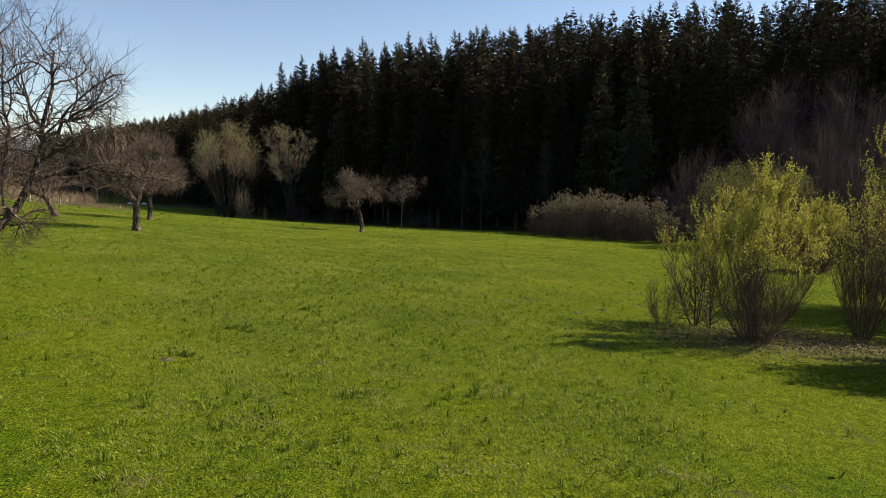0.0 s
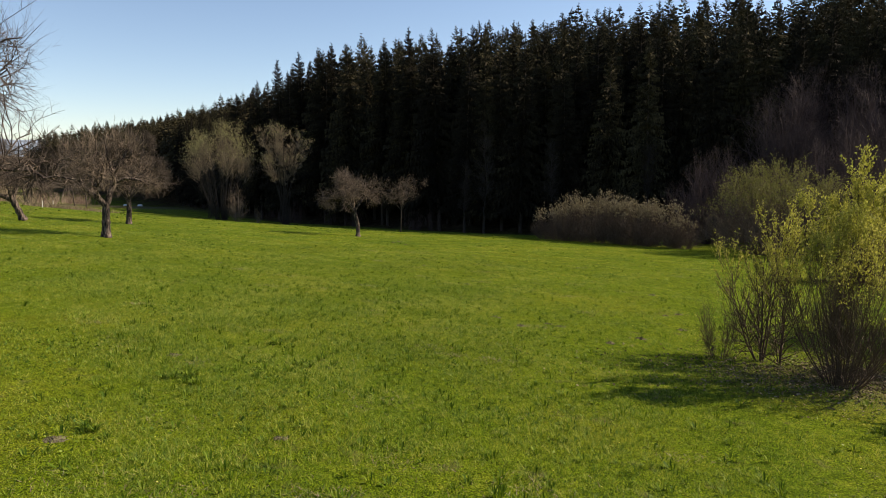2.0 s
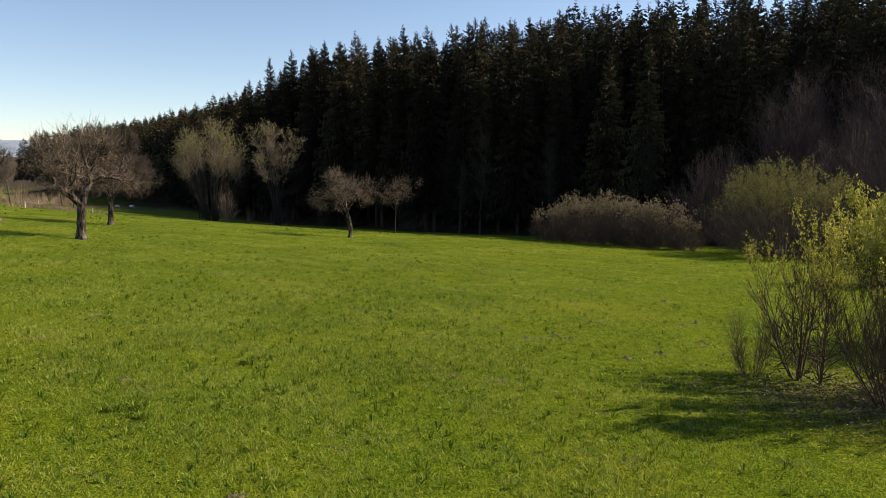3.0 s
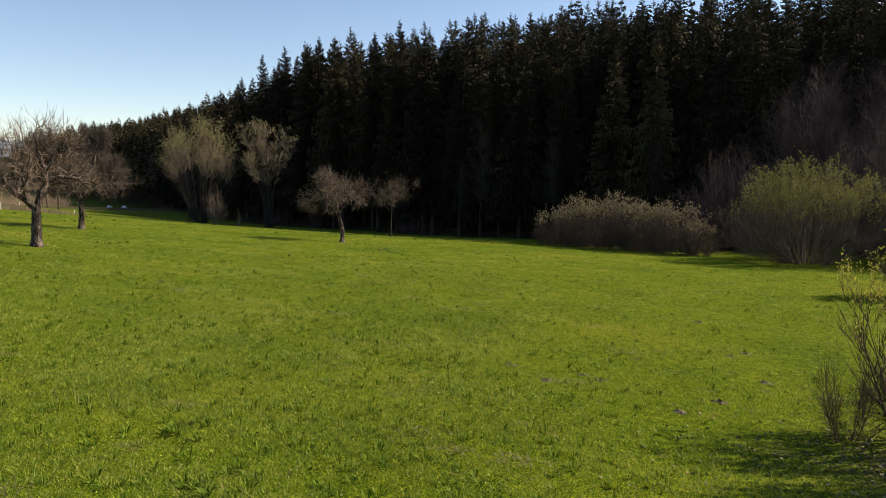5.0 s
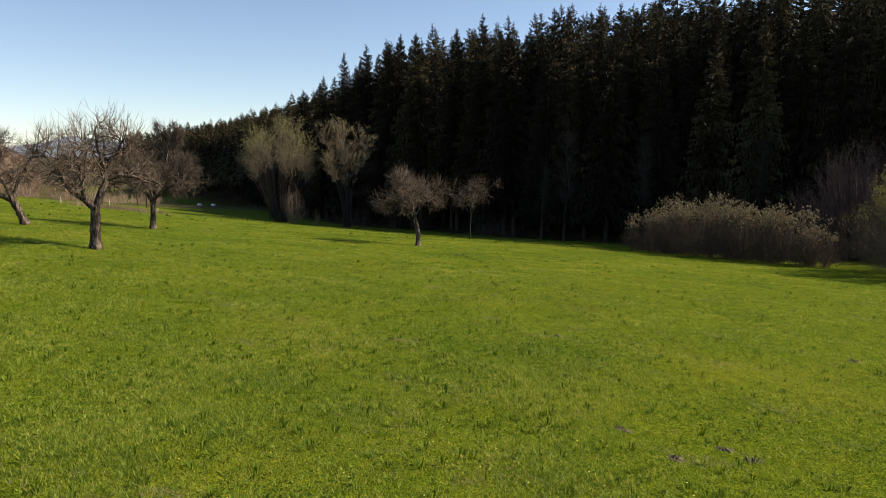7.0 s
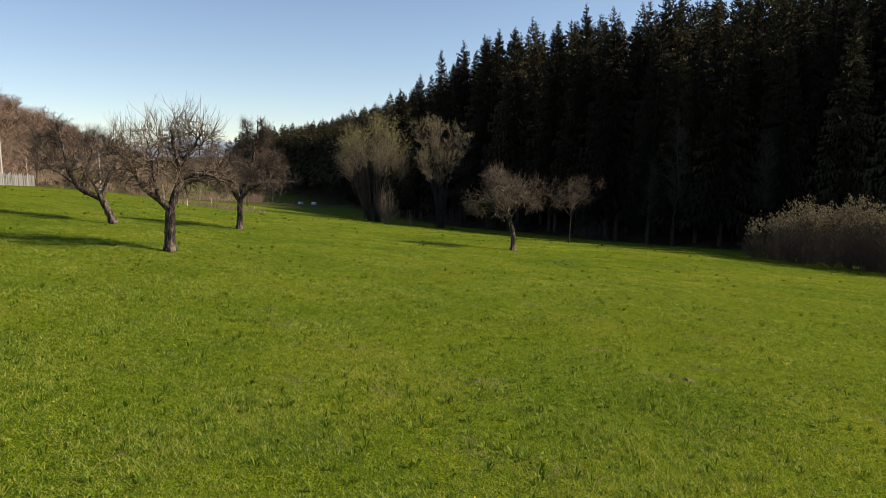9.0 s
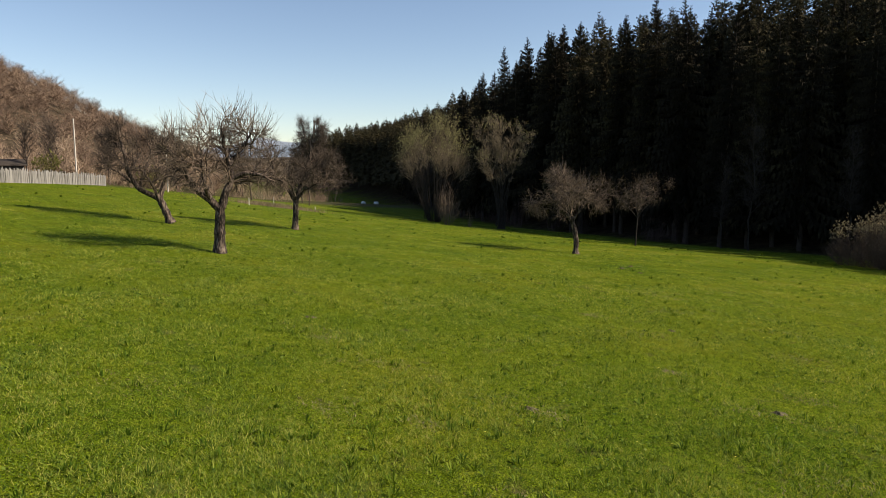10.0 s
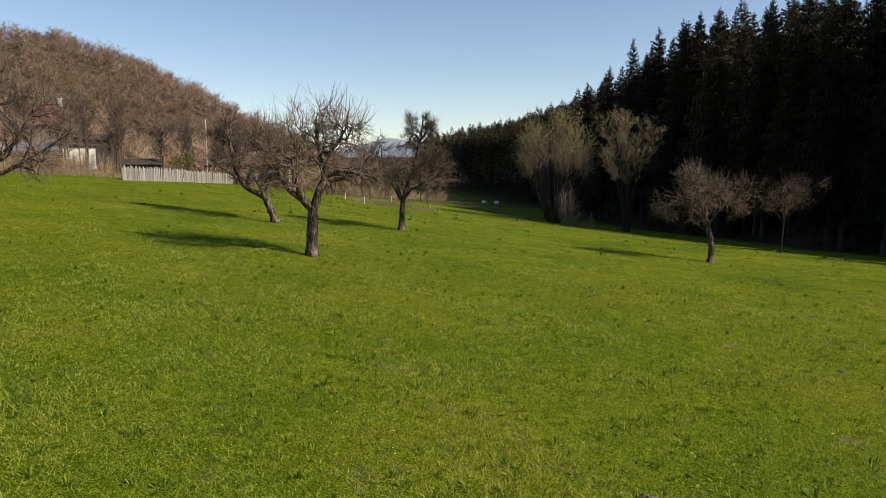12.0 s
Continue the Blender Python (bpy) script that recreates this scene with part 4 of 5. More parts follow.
def spruce_wood():
    rg = np.random.default_rng(61)
    kinds = []
    for i in range(7):
        h = 19.0 + 0.5 * i
        tri = spruce_crown(rg, h, h * (0.13 + 0.04 * (i % 4)), 3.1 + 0.2 * (i % 4), 54, 11, 7, 0.13)
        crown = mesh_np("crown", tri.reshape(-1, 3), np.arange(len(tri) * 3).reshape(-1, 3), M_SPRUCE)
        P = np.zeros((1, 5, 3))
        P[0, :, 2] = np.linspace(-0.6, h * 0.97, 5)
        v, f = tubes(P, np.array([[0.22, 0.2, 0.14, 0.08, 0.02]]), 7)
        kinds.append((crown, mesh_np("trunk", v, f, M_SPRUCE_BARK, True)))
    far = [spruce_crown(rg, 20.5 + 0.5 * i, 7.0, 3.2, 34, 9, 1, 0.24) for i in range(5)]
    mid = [spruce_crown(rg, 20.5 + 0.5 * i, 7.0, 3.2, 38, 9, 3, 0.20) for i in range(4)]
    seg = np.hypot(*np.diff(EDGE, axis=0).T)
    run = np.concatenate([[0], np.cumsum(seg)])
    spots = []
    for row, s in enumerate((0.5, 3.2, 6.2, 9.4, 13.0, 17.0, 21.0, 25.5, 30.0, 35.0, 41.0, 49.0)):
        step = 2.6 if row < 5 else 3.3
        q = rg.uniform(0, step)
        while q < run[-1] - 1:
            j = int(np.searchsorted(run, q) - 1)
            u = (q - run[j]) / seg[j]
            p = EDGE[j] * (1 - u) + EDGE[j + 1] * u
            d = unit(EDGE[j + 1] - EDGE[j])
            nrm = np.array((d[1], -d[0])) * -1.0
            if behind_edge(*(p + nrm * 5)) < 0:
                nrm = -nrm
            x, y = p + nrm * s + rg.normal(0, 0.9, 2)
            wide = 1.0 if y < 240 else 1.0 + (y - 240) / 260
            q += step * rg.uniform(0.75, 1.3) * wide
            if behind_edge(x, y) < -1.5 or y > 345:
                continue
            spots.append((x, y, s))
    near, rest = [], []
    for x, y, s in spots:
        (near if len(near) < 260 and s < 9 and y < 190 and -75 < x < 62 else rest).append((x, y, s))
    for x, y, s in near:
        crown, trunk = kinds[rg.integers(len(kinds))]
        sc = rg.uniform(0.97, 1.09) * (0.88 if rg.uniform() < 0.12 else 1.0) * float(np.interp(y, (108, 142, 170), (1.0, 0.86, 1.0)) * np.interp(x, (-40, -30, -12, 2, 22, 55), (1.0, 1.11, 1.11, 1.02, 0.975, 0.94)))
        m = Matrix.Translation((x, y, gz(x, y))) @ Matrix.Rotation(rg.uniform(0, 6.28), 4, "Z") @ Matrix.Rotation(rg.normal(0, 0.015), 4, "X") @ Matrix.Diagonal((sc * rg.uniform(0.85, 1.15),) * 2 + (sc, 1))
        root = empty("spruce", m)
        tagged(root, "tall dark green spruce at the edge of the wood", "tree", "spruces of the wood")
        under("trunk", trunk, root)
        under("crown", crown, root)
    bits = []
    for x, y, s in rest:
        t = mid[rg.integers(len(mid))] if s < 29 and y < 150 and x < 66 else far[rg.integers(len(far))]
        a, sc = rg.uniform(0, 6.28), rg.uniform(0.97, 1.10) * float(np.interp(y, (110, 142, 170, 220), (1.0, 0.88, 1.04, 1.22)) * np.interp(x, (-40, -30, -12, 2, 22, 55), (1.0, 1.11, 1.11, 1.02, 0.975, 0.94)))
        c, sn = math.cos(a) * sc, math.sin(a) * sc
        v = t.reshape(-1, 3)
        bits.append(np.stack([v[:, 0] * c - v[:, 1] * sn + x, v[:, 0] * sn + v[:, 1] * c + y, v[:, 2] * sc + gz(x, y)], 1))
    v = np.concatenate(bits)
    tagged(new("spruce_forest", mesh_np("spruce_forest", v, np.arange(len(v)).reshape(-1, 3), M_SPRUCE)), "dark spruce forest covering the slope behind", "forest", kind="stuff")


spruce_wood()


# ---- the bare hill ----
def hill_woods():
    rg = np.random.default_rng(71)
    kinds = []
    for i in range(6):
        h = 6.4 + 0.5 * i
        P = np.zeros((1, 8, 3))
        P[0, :, 2] = np.linspace(-0.4, h * 0.8, 8)
        P[0, 1:, :2] = np.cumsum(rg.normal(0, 0.10, (7, 2)), axis=0)
        R = 0.15 * np.linspace(1, 0.2, 8)[None, :]
        v, f = tubes(P, R, 6)
        trunk = mesh_np("trunk", v, f, M_HILL_TWIG, True)
        b1, r1 = shoots(rg, P, R, 26, 0.05, 1, 62, h * 0.40, 0.06, 6, 0.15, 0.06, 0.10)
        b2, r2 = shoots(rg, b1, r1, 7, 0.2, 1, 42, h * 0.15, 0.055, 4, 0.25, 0.03, 0.12)
        b3, r3 = shoots(rg, b2, r2, 2, 0.3, 1, 35, h * 0.11, 0.048, 3, 0.2, 0.0, 0.1)
        v, f = join([slivers(b1, r1, 1.4, 2), slivers(b2, r2, 1.6), slivers(b3, r3, 1.6)])
        kinds.append((trunk, mesh_np("crown", v, f, M_HILL_TWIG), (v, f)))
    near, rest = [], []
    while len(near) + len(rest) < 1450:
        a, d = radians(rg.uniform(39, 76)), 92 + 186 * rg.uniform() ** 0.62
        x, y = -1.5 - math.sin(a) * d, 18 + math.cos(a) * d
        hill = math.exp(-((x - HILL[0]) ** 2 + (y - HILL[1]) ** 2) / (2 * 55.0 ** 2))
        if hill < 0.07 or (d < 112 and rg.uniform() < 0.5):
            continue
        (near if d < 165 and len(near) < 200 else rest).append((x, y))
    for x, y in near:
        trunk, crown, _ = kinds[rg.integers(len(kinds))]
        sc = rg.uniform(0.55, 0.85)
        root = empty("bare_tree", Matrix.Translation((x, y, gz(x, y))) @ Matrix.Rotation(rg.uniform(0, 6.28), 4, "Z") @ Matrix.Diagonal((sc * 1.4, sc * 1.4, sc * rg.uniform(0.9, 1.15), 1)))
        tagged(root, "bare brown broadleaf tree on the hillside", "tree", "trees on the hillside")
        under("trunk", trunk, root)
        under("crown", crown, root)
    bits = []
    for x, y in rest:
        v, f = kinds[rg.integers(len(kinds))][2]
        crest = math.exp(-((x - HILL[0]) ** 2 + (y - HILL[1]) ** 2) / (2 * 55.0 ** 2))
        a, sc = rg.uniform(0, 6.28), rg.uniform(0.55, 0.85) * (1 - 0.10 * max(0.0, min(1.0, (crest - 0.5) / 0.3)))
        c, sn = math.cos(a) * sc * 1.5, math.sin(a) * sc * 1.5
        bits.append((np.stack([v[:, 0] * c - v[:, 1] * sn + x, v[:, 0] * sn + v[:, 1] * c + y, v[:, 2] * sc + gz(x, y)], 1), f))
    v, f = join(bits)
    tagged(new("hill_woods", mesh_np("hill_woods", v, f, M_HILL_TWIG)), "brown leafless woods over the top of the hill", "woods", kind="stuff")


hill_woods()


def far_ridge():
    """Hills at the valley's end, with the haze put into their blue colour."""
    x = np.linspace(-2600, 400, 90)
    h = 60 + 22 * np.sin(x * 0.004 + 1) + 14 * np.sin(x * 0.011) + 6 * np.sin(x * 0.031)
    rows = [np.stack([x, np.full(90, 2300.0 + dy) + 0.2 * x, hh], 1) for dy, hh in ((0, np.full(90, -60.0)), (120, h * 0.55), (260, h), (700, np.full(90, -60.0)))]
    v = np.concatenate(rows)
    i = np.arange(360).reshape(4, 90)
    f = np.stack([i[:-1, :-1], i[:-1, 1:], i[1:, 1:], i[1:, :-1]], -1).reshape(-1, 4)
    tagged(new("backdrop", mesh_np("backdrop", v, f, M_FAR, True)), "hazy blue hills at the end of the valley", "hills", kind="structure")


far_ridge()


# ---- fence, poles, house and sheds ----
def plank_fence():
    a, b = Vector((-47.7, 49.5)), Vector((-54.6, 66.4))
    run = b - a
    yaw = math.atan2(run.y, run.x)
    root = empty("plank_fence", Matrix.Translation((a.x, a.y, gz(a.x, a.y))) @ Matrix.Rotation(yaw, 4, "Z"))
    tagged(root, "weathered grey fence of upright wooden planks", "fence")
    rg = np.random.default_rng(81)
    length = run.length

    def drop(u):
        p = a + run * (u / length)
        return gz(p.x, p.y) - gz(a.x, a.y)
    for z in (0.25, 0.78):
        bm = bmesh.new()
        for i in range(8):
            u0, u1 = length * i / 8, length * (i + 1) / 8
            made = box(bm, u0, u1 - 0.01, 0.02, 0.07, z, z + 0.09)
            for v in made.verts[-8:]:
                v.co.z += drop(v.co.x)
        part("rail", bm, M_PLANK, root)
    boards = []
    for i in range(6):
        bm = bmesh.new()
        box(bm, -0.06, 0.06, -0.012, 0.012, -0.1, 0.95 + 0.04 * i)
        for v in bm.verts:
            if v.co.z > 0.9 and v.co.x > 0:
                v.co.z -= 0.03 * (i % 3)
        me = bpy.data.meshes.new("plank")
        bm.to_mesh(me)
        bm.free()
        me.materials.append(M_PLANK)
        boards.append(me)
    u = 0.07
    while u < length:
        ob = under("plank", boards[rg.integers(6)], root)
        ob.matrix_basis = Matrix.Translation((u, rg.normal(0, 0.006), drop(u) + rg.normal(0, 0.03))) @ Matrix.Rotation(rg.normal(0, 0.05), 4, "Y")
        u += 0.126 + (0.05 if rg.uniform() < 0.06 else 0)


plank_fence()


def pole(name, x, y, h, r, label, mat=M_POLE, arm=False):
    root = empty(name, Matrix.Translation((x, y, gz(x, y))))
    tagged(root, label, "pole")
    P = np.zeros((1, 6, 3))
    P[0, :, 2] = np.linspace(-0.3, h, 6)
    P[0, :, 0] = np.linspace(0, 0.03 * h, 6) * 0.3
    v, f = tubes(P, r * np.linspace(1.1, 0.75, 6)[None, :], 10)
    under("shaft", mesh_np("shaft", v, f, mat, True), root)
    if arm:
        bm = bmesh.new()
        bmesh.ops.create_cone(bm, cap_ends=True, segments=10, radius1=r * 0.8, radius2=r * 0.5, depth=0.06, matrix=Matrix.Translation((0.009 * h, 0, h + 0.02)))
        part("cap", bm, mat, root)
    return root


pole("utility_pole", -60.5, 68.3, 6.3, 0.08, "slim pale wooden utility pole behind the fence", arm=True)
pole("utility_pole", -51.3, 71.0, 3.9, 0.06, "thin grey wooden post on the bank", arm=True)


def post(x, y, h, label, r=0.035):
    root = pole("fence_post", x, y, h, r, label, M_POST, arm=True)
    tagged(root, group="posts along the pasture")


for px, py, ph in [(-44.0, 71.0, 0.6), (-38.3, 66.6, 0.6), (-36.5, 74.9, 0.4), (-47.5, 84.0, 0.7)]:
    post(px, py, ph, "short white-topped post of a pasture fence")


def bale(x, y, seed):
    rg = np.random.default_rng(seed)
    root = empty("wrapped_bale", Matrix.Translation((x, y, gz(x, y))) @ Matrix.Rotation(rg.uniform(0, 3), 4, "Z"))
    tagged(root, "white plastic-wrapped round bale on the grass", "bale", "wrapped bales")
    bm = bmesh.new()
    bmesh.ops.create_cone(bm, cap_ends=True, segments=20, radius1=0.6, radius2=0.6, depth=1.2, matrix=Matrix.Translation((0, 0, 0.57)) @ Matrix.Rotation(radians(90), 4, "X"))
    bmesh.ops.bevel(bm, geom=[e for e in bm.edges if len(e.link_faces) == 2 and e.calc_face_angle(0) > 1], offset=0.1, segments=3, affect="EDGES")
    part("wrap", bm, M_BALE, root)


bale(-90.0, 199.5, 1)
bale(-93.0, 197.0, 2)


def gable_roof(name, root, w, d, eave, rise, over, mat, label="", courses=12):
    """Two slopes of a gabled roof, in courses of tiles that stand proud of one another."""
    for sg in (-1, 1):
        bm = bmesh.new()
        run = d / 2 + over
        for i in range(courses):
            t0, t1 = i / courses, (i + 1) / courses
            y0, y1 = sg * run * (1 - t0), sg * run * (1 - t1)
            z0, z1 = eave - over * rise / (d / 2) + (rise + over * rise / (d / 2)) * t0, eave - over * rise / (d / 2) + (rise + over * rise / (d / 2)) * t1
            a = [bm.verts.new(p) for p in ((-w / 2 - over, y0, z0 + 0.05), (w / 2 + over, y0, z0 + 0.05), (w / 2 + over, y1, z1 + 0.02), (-w / 2 - over, y1, z1 + 0.02))]
            b = [bm.verts.new(p) for p in ((-w / 2 - over, y0, z0 - 0.08), (w / 2 + over, y0, z0 - 0.08), (w / 2 + over, y1, z1 - 0.11), (-w / 2 - over, y1, z1 - 0.11))]
            bm.faces.new(a)
            bm.faces.new(b[::-1])
            for k in range(4):
                bm.faces.new((a[k], b[k], b[(k + 1) % 4], a[(k + 1) % 4]))
        bmesh.ops.recalc_face_normals(bm, faces=bm.faces)
        part(name, bm, mat, root, label)


def window_part(root, x, y, z, w, h, yaw=0):
    holder = empty("window", Matrix.Identity(4))
    holder.parent = root
    holder.matrix_basis = Matrix.Translation((x, y, z)) @ Matrix.Rotation(radians(yaw), 4, "Z")
    bm = bmesh.new()
    for x0, x1, z0, z1 in ((-w / 2, w / 2, 0, 0.07), (-w / 2, w / 2, h - 0.07, h), (-w / 2, -w / 2 + 0.07, 0.07, h - 0.07), (w / 2 - 0.07, w / 2, 0.07, h - 0.07), (-0.03, 0.03, 0.07, h - 0.07)):
        box(bm, x0, x1, -0.05, 0.02, z0, z1)
    part("window_frame", bm, M_WALL, holder)
    bm = bmesh.new()
    box(bm, -w / 2 + 0.05, w / 2 - 0.05, -0.02, 0.0, 0.05, h - 0.05)
    part("pane", bm, M_GLASS, holder)


def house():
    x, y = -75.9, 61.2
    root = empty("house", Matrix.Translation((x, y, 2.4)) @ Matrix.Rotation(radians(60), 4, "Z"))
    tagged(root, "old village house with dull plaster and a red gabled roof", "house")
    w, d, eave, rise = 5.4, 5.6, 4.3, 1.9
    bm = bmesh.new()
    prof = [(-d / 2, -1.0), (d / 2, -1.0), (d / 2, eave - 0.02), (0, eave + rise - 0.14), (-d / 2, eave - 0.02)]
    ends = [[bm.verts.new((sx * w / 2, py, pz)) for py, pz in prof] for sx in (-1, 1)]
    bm.faces.new(ends[0])
    bm.faces.new(ends[1][::-1])
    for k in range(5):
        bm.faces.new((ends[0][k], ends[1][k], ends[1][(k + 1) % 5], ends[0][(k + 1) % 5]))
    bmesh.ops.recalc_face_normals(bm, faces=bm.faces)
    part("wall", bm, M_OLDWALL, root)
    gable_roof("roof", root, w, d, eave, rise, 0.35, M_ROOF, "red roof tiles")
    bm = bmesh.new()
    box(bm, 0.4, 0.8, -0.2, 0.2, eave + rise - 0.7, eave + rise + 0.75, 0.02)
    box(bm, 0.36, 0.84, -0.24, 0.24, eave + rise + 0.75, eave + rise + 0.85)
    part("chimney", bm, M_WALL, root, "white chimney")
    for wx in (-1.6, 0.0, 1.6):
        window_part(root, wx, -d / 2 - 0.02, 0.9, 1.0, 1.3)
    window_part(root, w / 2 + 0.02, -1.0, 0.9, 0.9, 1.2, 90)


def shed(name, x, y, z, yaw, w, d, eave, rise, wall, roof, label, boards=False):
    root = empty(name, Matrix.Translation((x, y, z)) @ Matrix.Rotation(radians(yaw), 4, "Z"))
    tagged(root, label, "shed")
    bm = bmesh.new()
    box(bm, -w / 2, w / 2, -d / 2, d / 2, -1.0, eave - 0.08)
    part("wall", bm, wall, root)
    gable_roof("roof", root, w, d, eave, rise, 0.25, roof, courses=5)
    if boards:
        n = int(w / 0.2)
        bm = bmesh.new()
        box(bm, -0.09, 0.09, -0.02, 0.0, -0.6, eave - 0.1)
        me = bpy.data.meshes.new("board")
        bm.to_mesh(me)
        bm.free()
        me.materials.append(wall)
        for i in range(n):
            ob = under("board", me, root)
            ob.matrix_basis = Matrix.Translation((-w / 2 + 0.1 + i * w / n, -d / 2 - 0.003, 0))
    return root


house()
shed("shed", -71.6, 55.4, 1.5, 62, 5.4, 3.4, 2.2, 0.8, M_OLDWALL, M_SHEET, "small shed with a blue-grey sheet roof")
shed("outbuilding", -71.6, 61.0, 2.8, 60, 3.0, 2.6, 1.6, 0.4, M_WALL, M_DARKWOOD, "low white outbuilding beside the house")
shed("wooden_shed", -62.6, 61.9, 0.75, 58, 3.4, 2.4, 1.7, 0.45, M_DARKWOOD, M_DARKWOOD, "dark wooden shed behind the fence", True)
shed("wooden_shed", -81.0, 70.0, 3.2, 58, 3.4, 2.6, 2.2, 0.6, M_DARKWOOD, M_DARKWOOD, "dark wooden barn among the trees", True)


def yard_growth():
    rg = np.random.default_rng(91)
    for i in range(60):
        u = rg.uniform(-1.3, 1.0)
        x, y = -50.5 - 5.0 * rg.uniform(0, 1) - 3 * max(0, u), 44.5 + 8.5 * u
        bush("shrub", x, y, "brown bare shrub along the village gardens", 910 + i, rg.uniform(0.9, 2.6), rg.uniform(1.6, 3.0), 16, stem_mat=M_HILL_TWIG, foot=0.5, stem_r=0.016, twig_r=0.03, levels=(8, 6), group="garden shrubs")
    for i in range(34):
        u = i / 33 + rg.normal(0, 0.01)
        x, y = np.interp(u, (0, 0.4, 1), (-55, -60, -92)) + rg.normal(0, 1.5), np.interp(u, (0, 0.4, 1), (70, 100, 175)) + rg.normal(0, 1.5)
        bush("shrub", float(x), float(y), "brown bare shrub of a field hedge", 1910 + i, rg.uniform(2.0, 4.2), rg.uniform(2.6, 4.5), 18, stem_mat=M_HILL_TWIG, foot=0.7, stem_r=0.02, twig_r=0.03, levels=(8, 6), group="field hedge")
    for i, (x, y, h) in enumerate([(-64, 57, 6.5), (-60, 52.5, 5.5), (-62.5, 54.5, 6.0), (-58, 55.5, 4.0), (-66.5, 58.8, 6.5), (-63.5, 50.5, 6.5), (-69, 59.5, 6.0), (-61, 58.5, 4.5), (-67.5, 54.0, 7.0), (-67.5, 62.5, 7.5), (-60.5, 63.0, 5.0), (-58.5, 70.5, 5.0), (-66, 70, 6.5), (-72, 66, 8), (-63, 75, 6), (-58, 80, 6.5), (-52, 86, 6), (-66, 49, 6), (-70, 45, 7), (-50, 96, 6), (-60, 95, 7), (-56, 104, 7), (-72, 92, 8), (-78, 80, 8)]):
        tall_bare_tree(x, y, h, 940 + i, "bare garden tree behind the fence", twig=M_TWIG_RED, spread=0.32, r=0.10, group="garden trees", twig_r=0.014)
    bush("shrub", -62.0, 66.4, "yellow-green leafing shrub behind the fence", 960, 2.6, 3.4, 30, leaf=M_LEAF_DULL, leaf_n=2600, leaf_size=0.12, bare_below=0.1, group="garden shrubs", twig_r=0.01)
    bush("shrub", -55.5, 73.0, "yellow-green leafing shrub behind the fence", 961, 2.4, 3.0, 30, leaf=M_LEAF_DULL, leaf_n=2400, leaf_size=0.12, bare_below=0.1, group="garden shrubs", twig_r=0.01)


yard_growth()


# ---- what grows on and lies in the meadow ----
def sward():
    """Tufts of single blades, thick along the walk and thinning out with distance."""
    rg = np.random.default_rng(101)
    n, per = 140000, 8
    ahead = rg.uniform(0, 18, n)
    d = (5.0 ** -0.25 + rg.uniform(0, 1, n) * (112.0 ** -0.25 - 5.0 ** -0.25)) ** -4
    turn = np.radians(rg.uniform(-37, 38, n) + rg.uniform(0, 30, n) * (ahead > 9))
    x, y = -0.08 * ahead - np.sin(turn) * d, ahead + np.cos(turn) * d
    bed = np.exp(-(((x - 8.3) / 3.3) ** 2 + ((y - 15.9) / 1.6) ** 2) ** 1.5)
    ok = (y > 3.5) & (x > -52) & (behind_edge(x, y) < -3) & (rg.uniform(0, 1, n) > bed * 0.8)
    x, y = x[ok], y[ok]
    lush = 0.5 + 0.5 * np.sin(x * 1.3 + 1.7 * np.sin(y * 0.8)) * np.sin(y * 1.1 + 1.1 * np.sin(x * 0.9)) + rg.normal(0, 0.30, len(x))
    lush = np.clip(lush, 0, 1.5)
    x, y, lush = np.repeat(x, per), np.repeat(y, per), np.repeat(lush, per)
    n = len(x)
    dist = np.maximum(np.hypot(x, y - np.clip(y - 7, 0, 18)), 6)
    sp = 0.022 + 0.0035 * dist
    ox, oy = rg.normal(0, 1, n) * sp, rg.normal(0, 1, n) * sp
    x, y = x + ox, y + oy
    z = ground(x, y) + rumple(x, y) * np.exp(-((x + 3) ** 2 + (y - 24) ** 2) / 60.0 ** 2) - 0.01
    h = (0.027 + 0.030 * lush ** 1.5) * rg.uniform(0.5, 1.4, n)
    w = 0.0047 * np.clip(dist / 8.0, 1, 3.4)
    b = rg.uniform(0, 2 * np.pi, n)
    base = np.stack([x, y, z], 1)
    side = np.stack([np.cos(b), np.sin(b), np.zeros(n)], 1) * w[:, None]
    out = np.stack([ox, oy], 1) / sp[:, None] * 0.45 + rg.normal(0, 0.6, (n, 2))
    tip = base + np.stack([out[:, 0] * h, out[:, 1] * h, h], 1)
    v = np.stack([base - side, base + side, tip], 1).reshape(-1, 3)
    far = dist > 24
    near = v.reshape(-1, 3, 3)[~far].reshape(-1, 3)
    away = v.reshape(-1, 3, 3)[far].reshape(-1, 3)
    tagged(new("meadow_grass", mesh_np("meadow_grass", near, np.arange(len(near)).reshape(-1, 3), M_BLADE)), "short fresh green meadow grass", "grass", kind="stuff")
    tagged(new("meadow_grass", mesh_np("meadow_grass", away, np.arange(len(away)).reshape(-1, 3), M_BLADE_FAR)), "short green meadow grass farther off", "grass", kind="stuff")
    # darker, coarser tufts among it
    n = 3200
    ahead = rg.uniform(0, 18, n)
    d = (5.0 ** -0.6 + rg.uniform(0, 1, n) * (75.0 ** -0.6 - 5.0 ** -0.6)) ** (-1 / 0.6)
    turn = np.radians(rg.uniform(-36, 37, n) + rg.uniform(0, 30, n) * (ahead > 9))
    x, y = -0.08 * ahead - np.sin(turn) * d, ahead + np.cos(turn) * d
    ok = (y > 4) & (x > -50) & (behind_edge(x, y) < -6)
    x, y = np.repeat(x[ok], 11), np.repeat(y[ok], 11)
    n = len(x)
    dist = np.maximum(np.hypot(x, y - np.clip(y - 7, 0, 18)), 6)
    a, q = rg.uniform(0, 6.28, n), rg.uniform(0.1, 1.0, n)
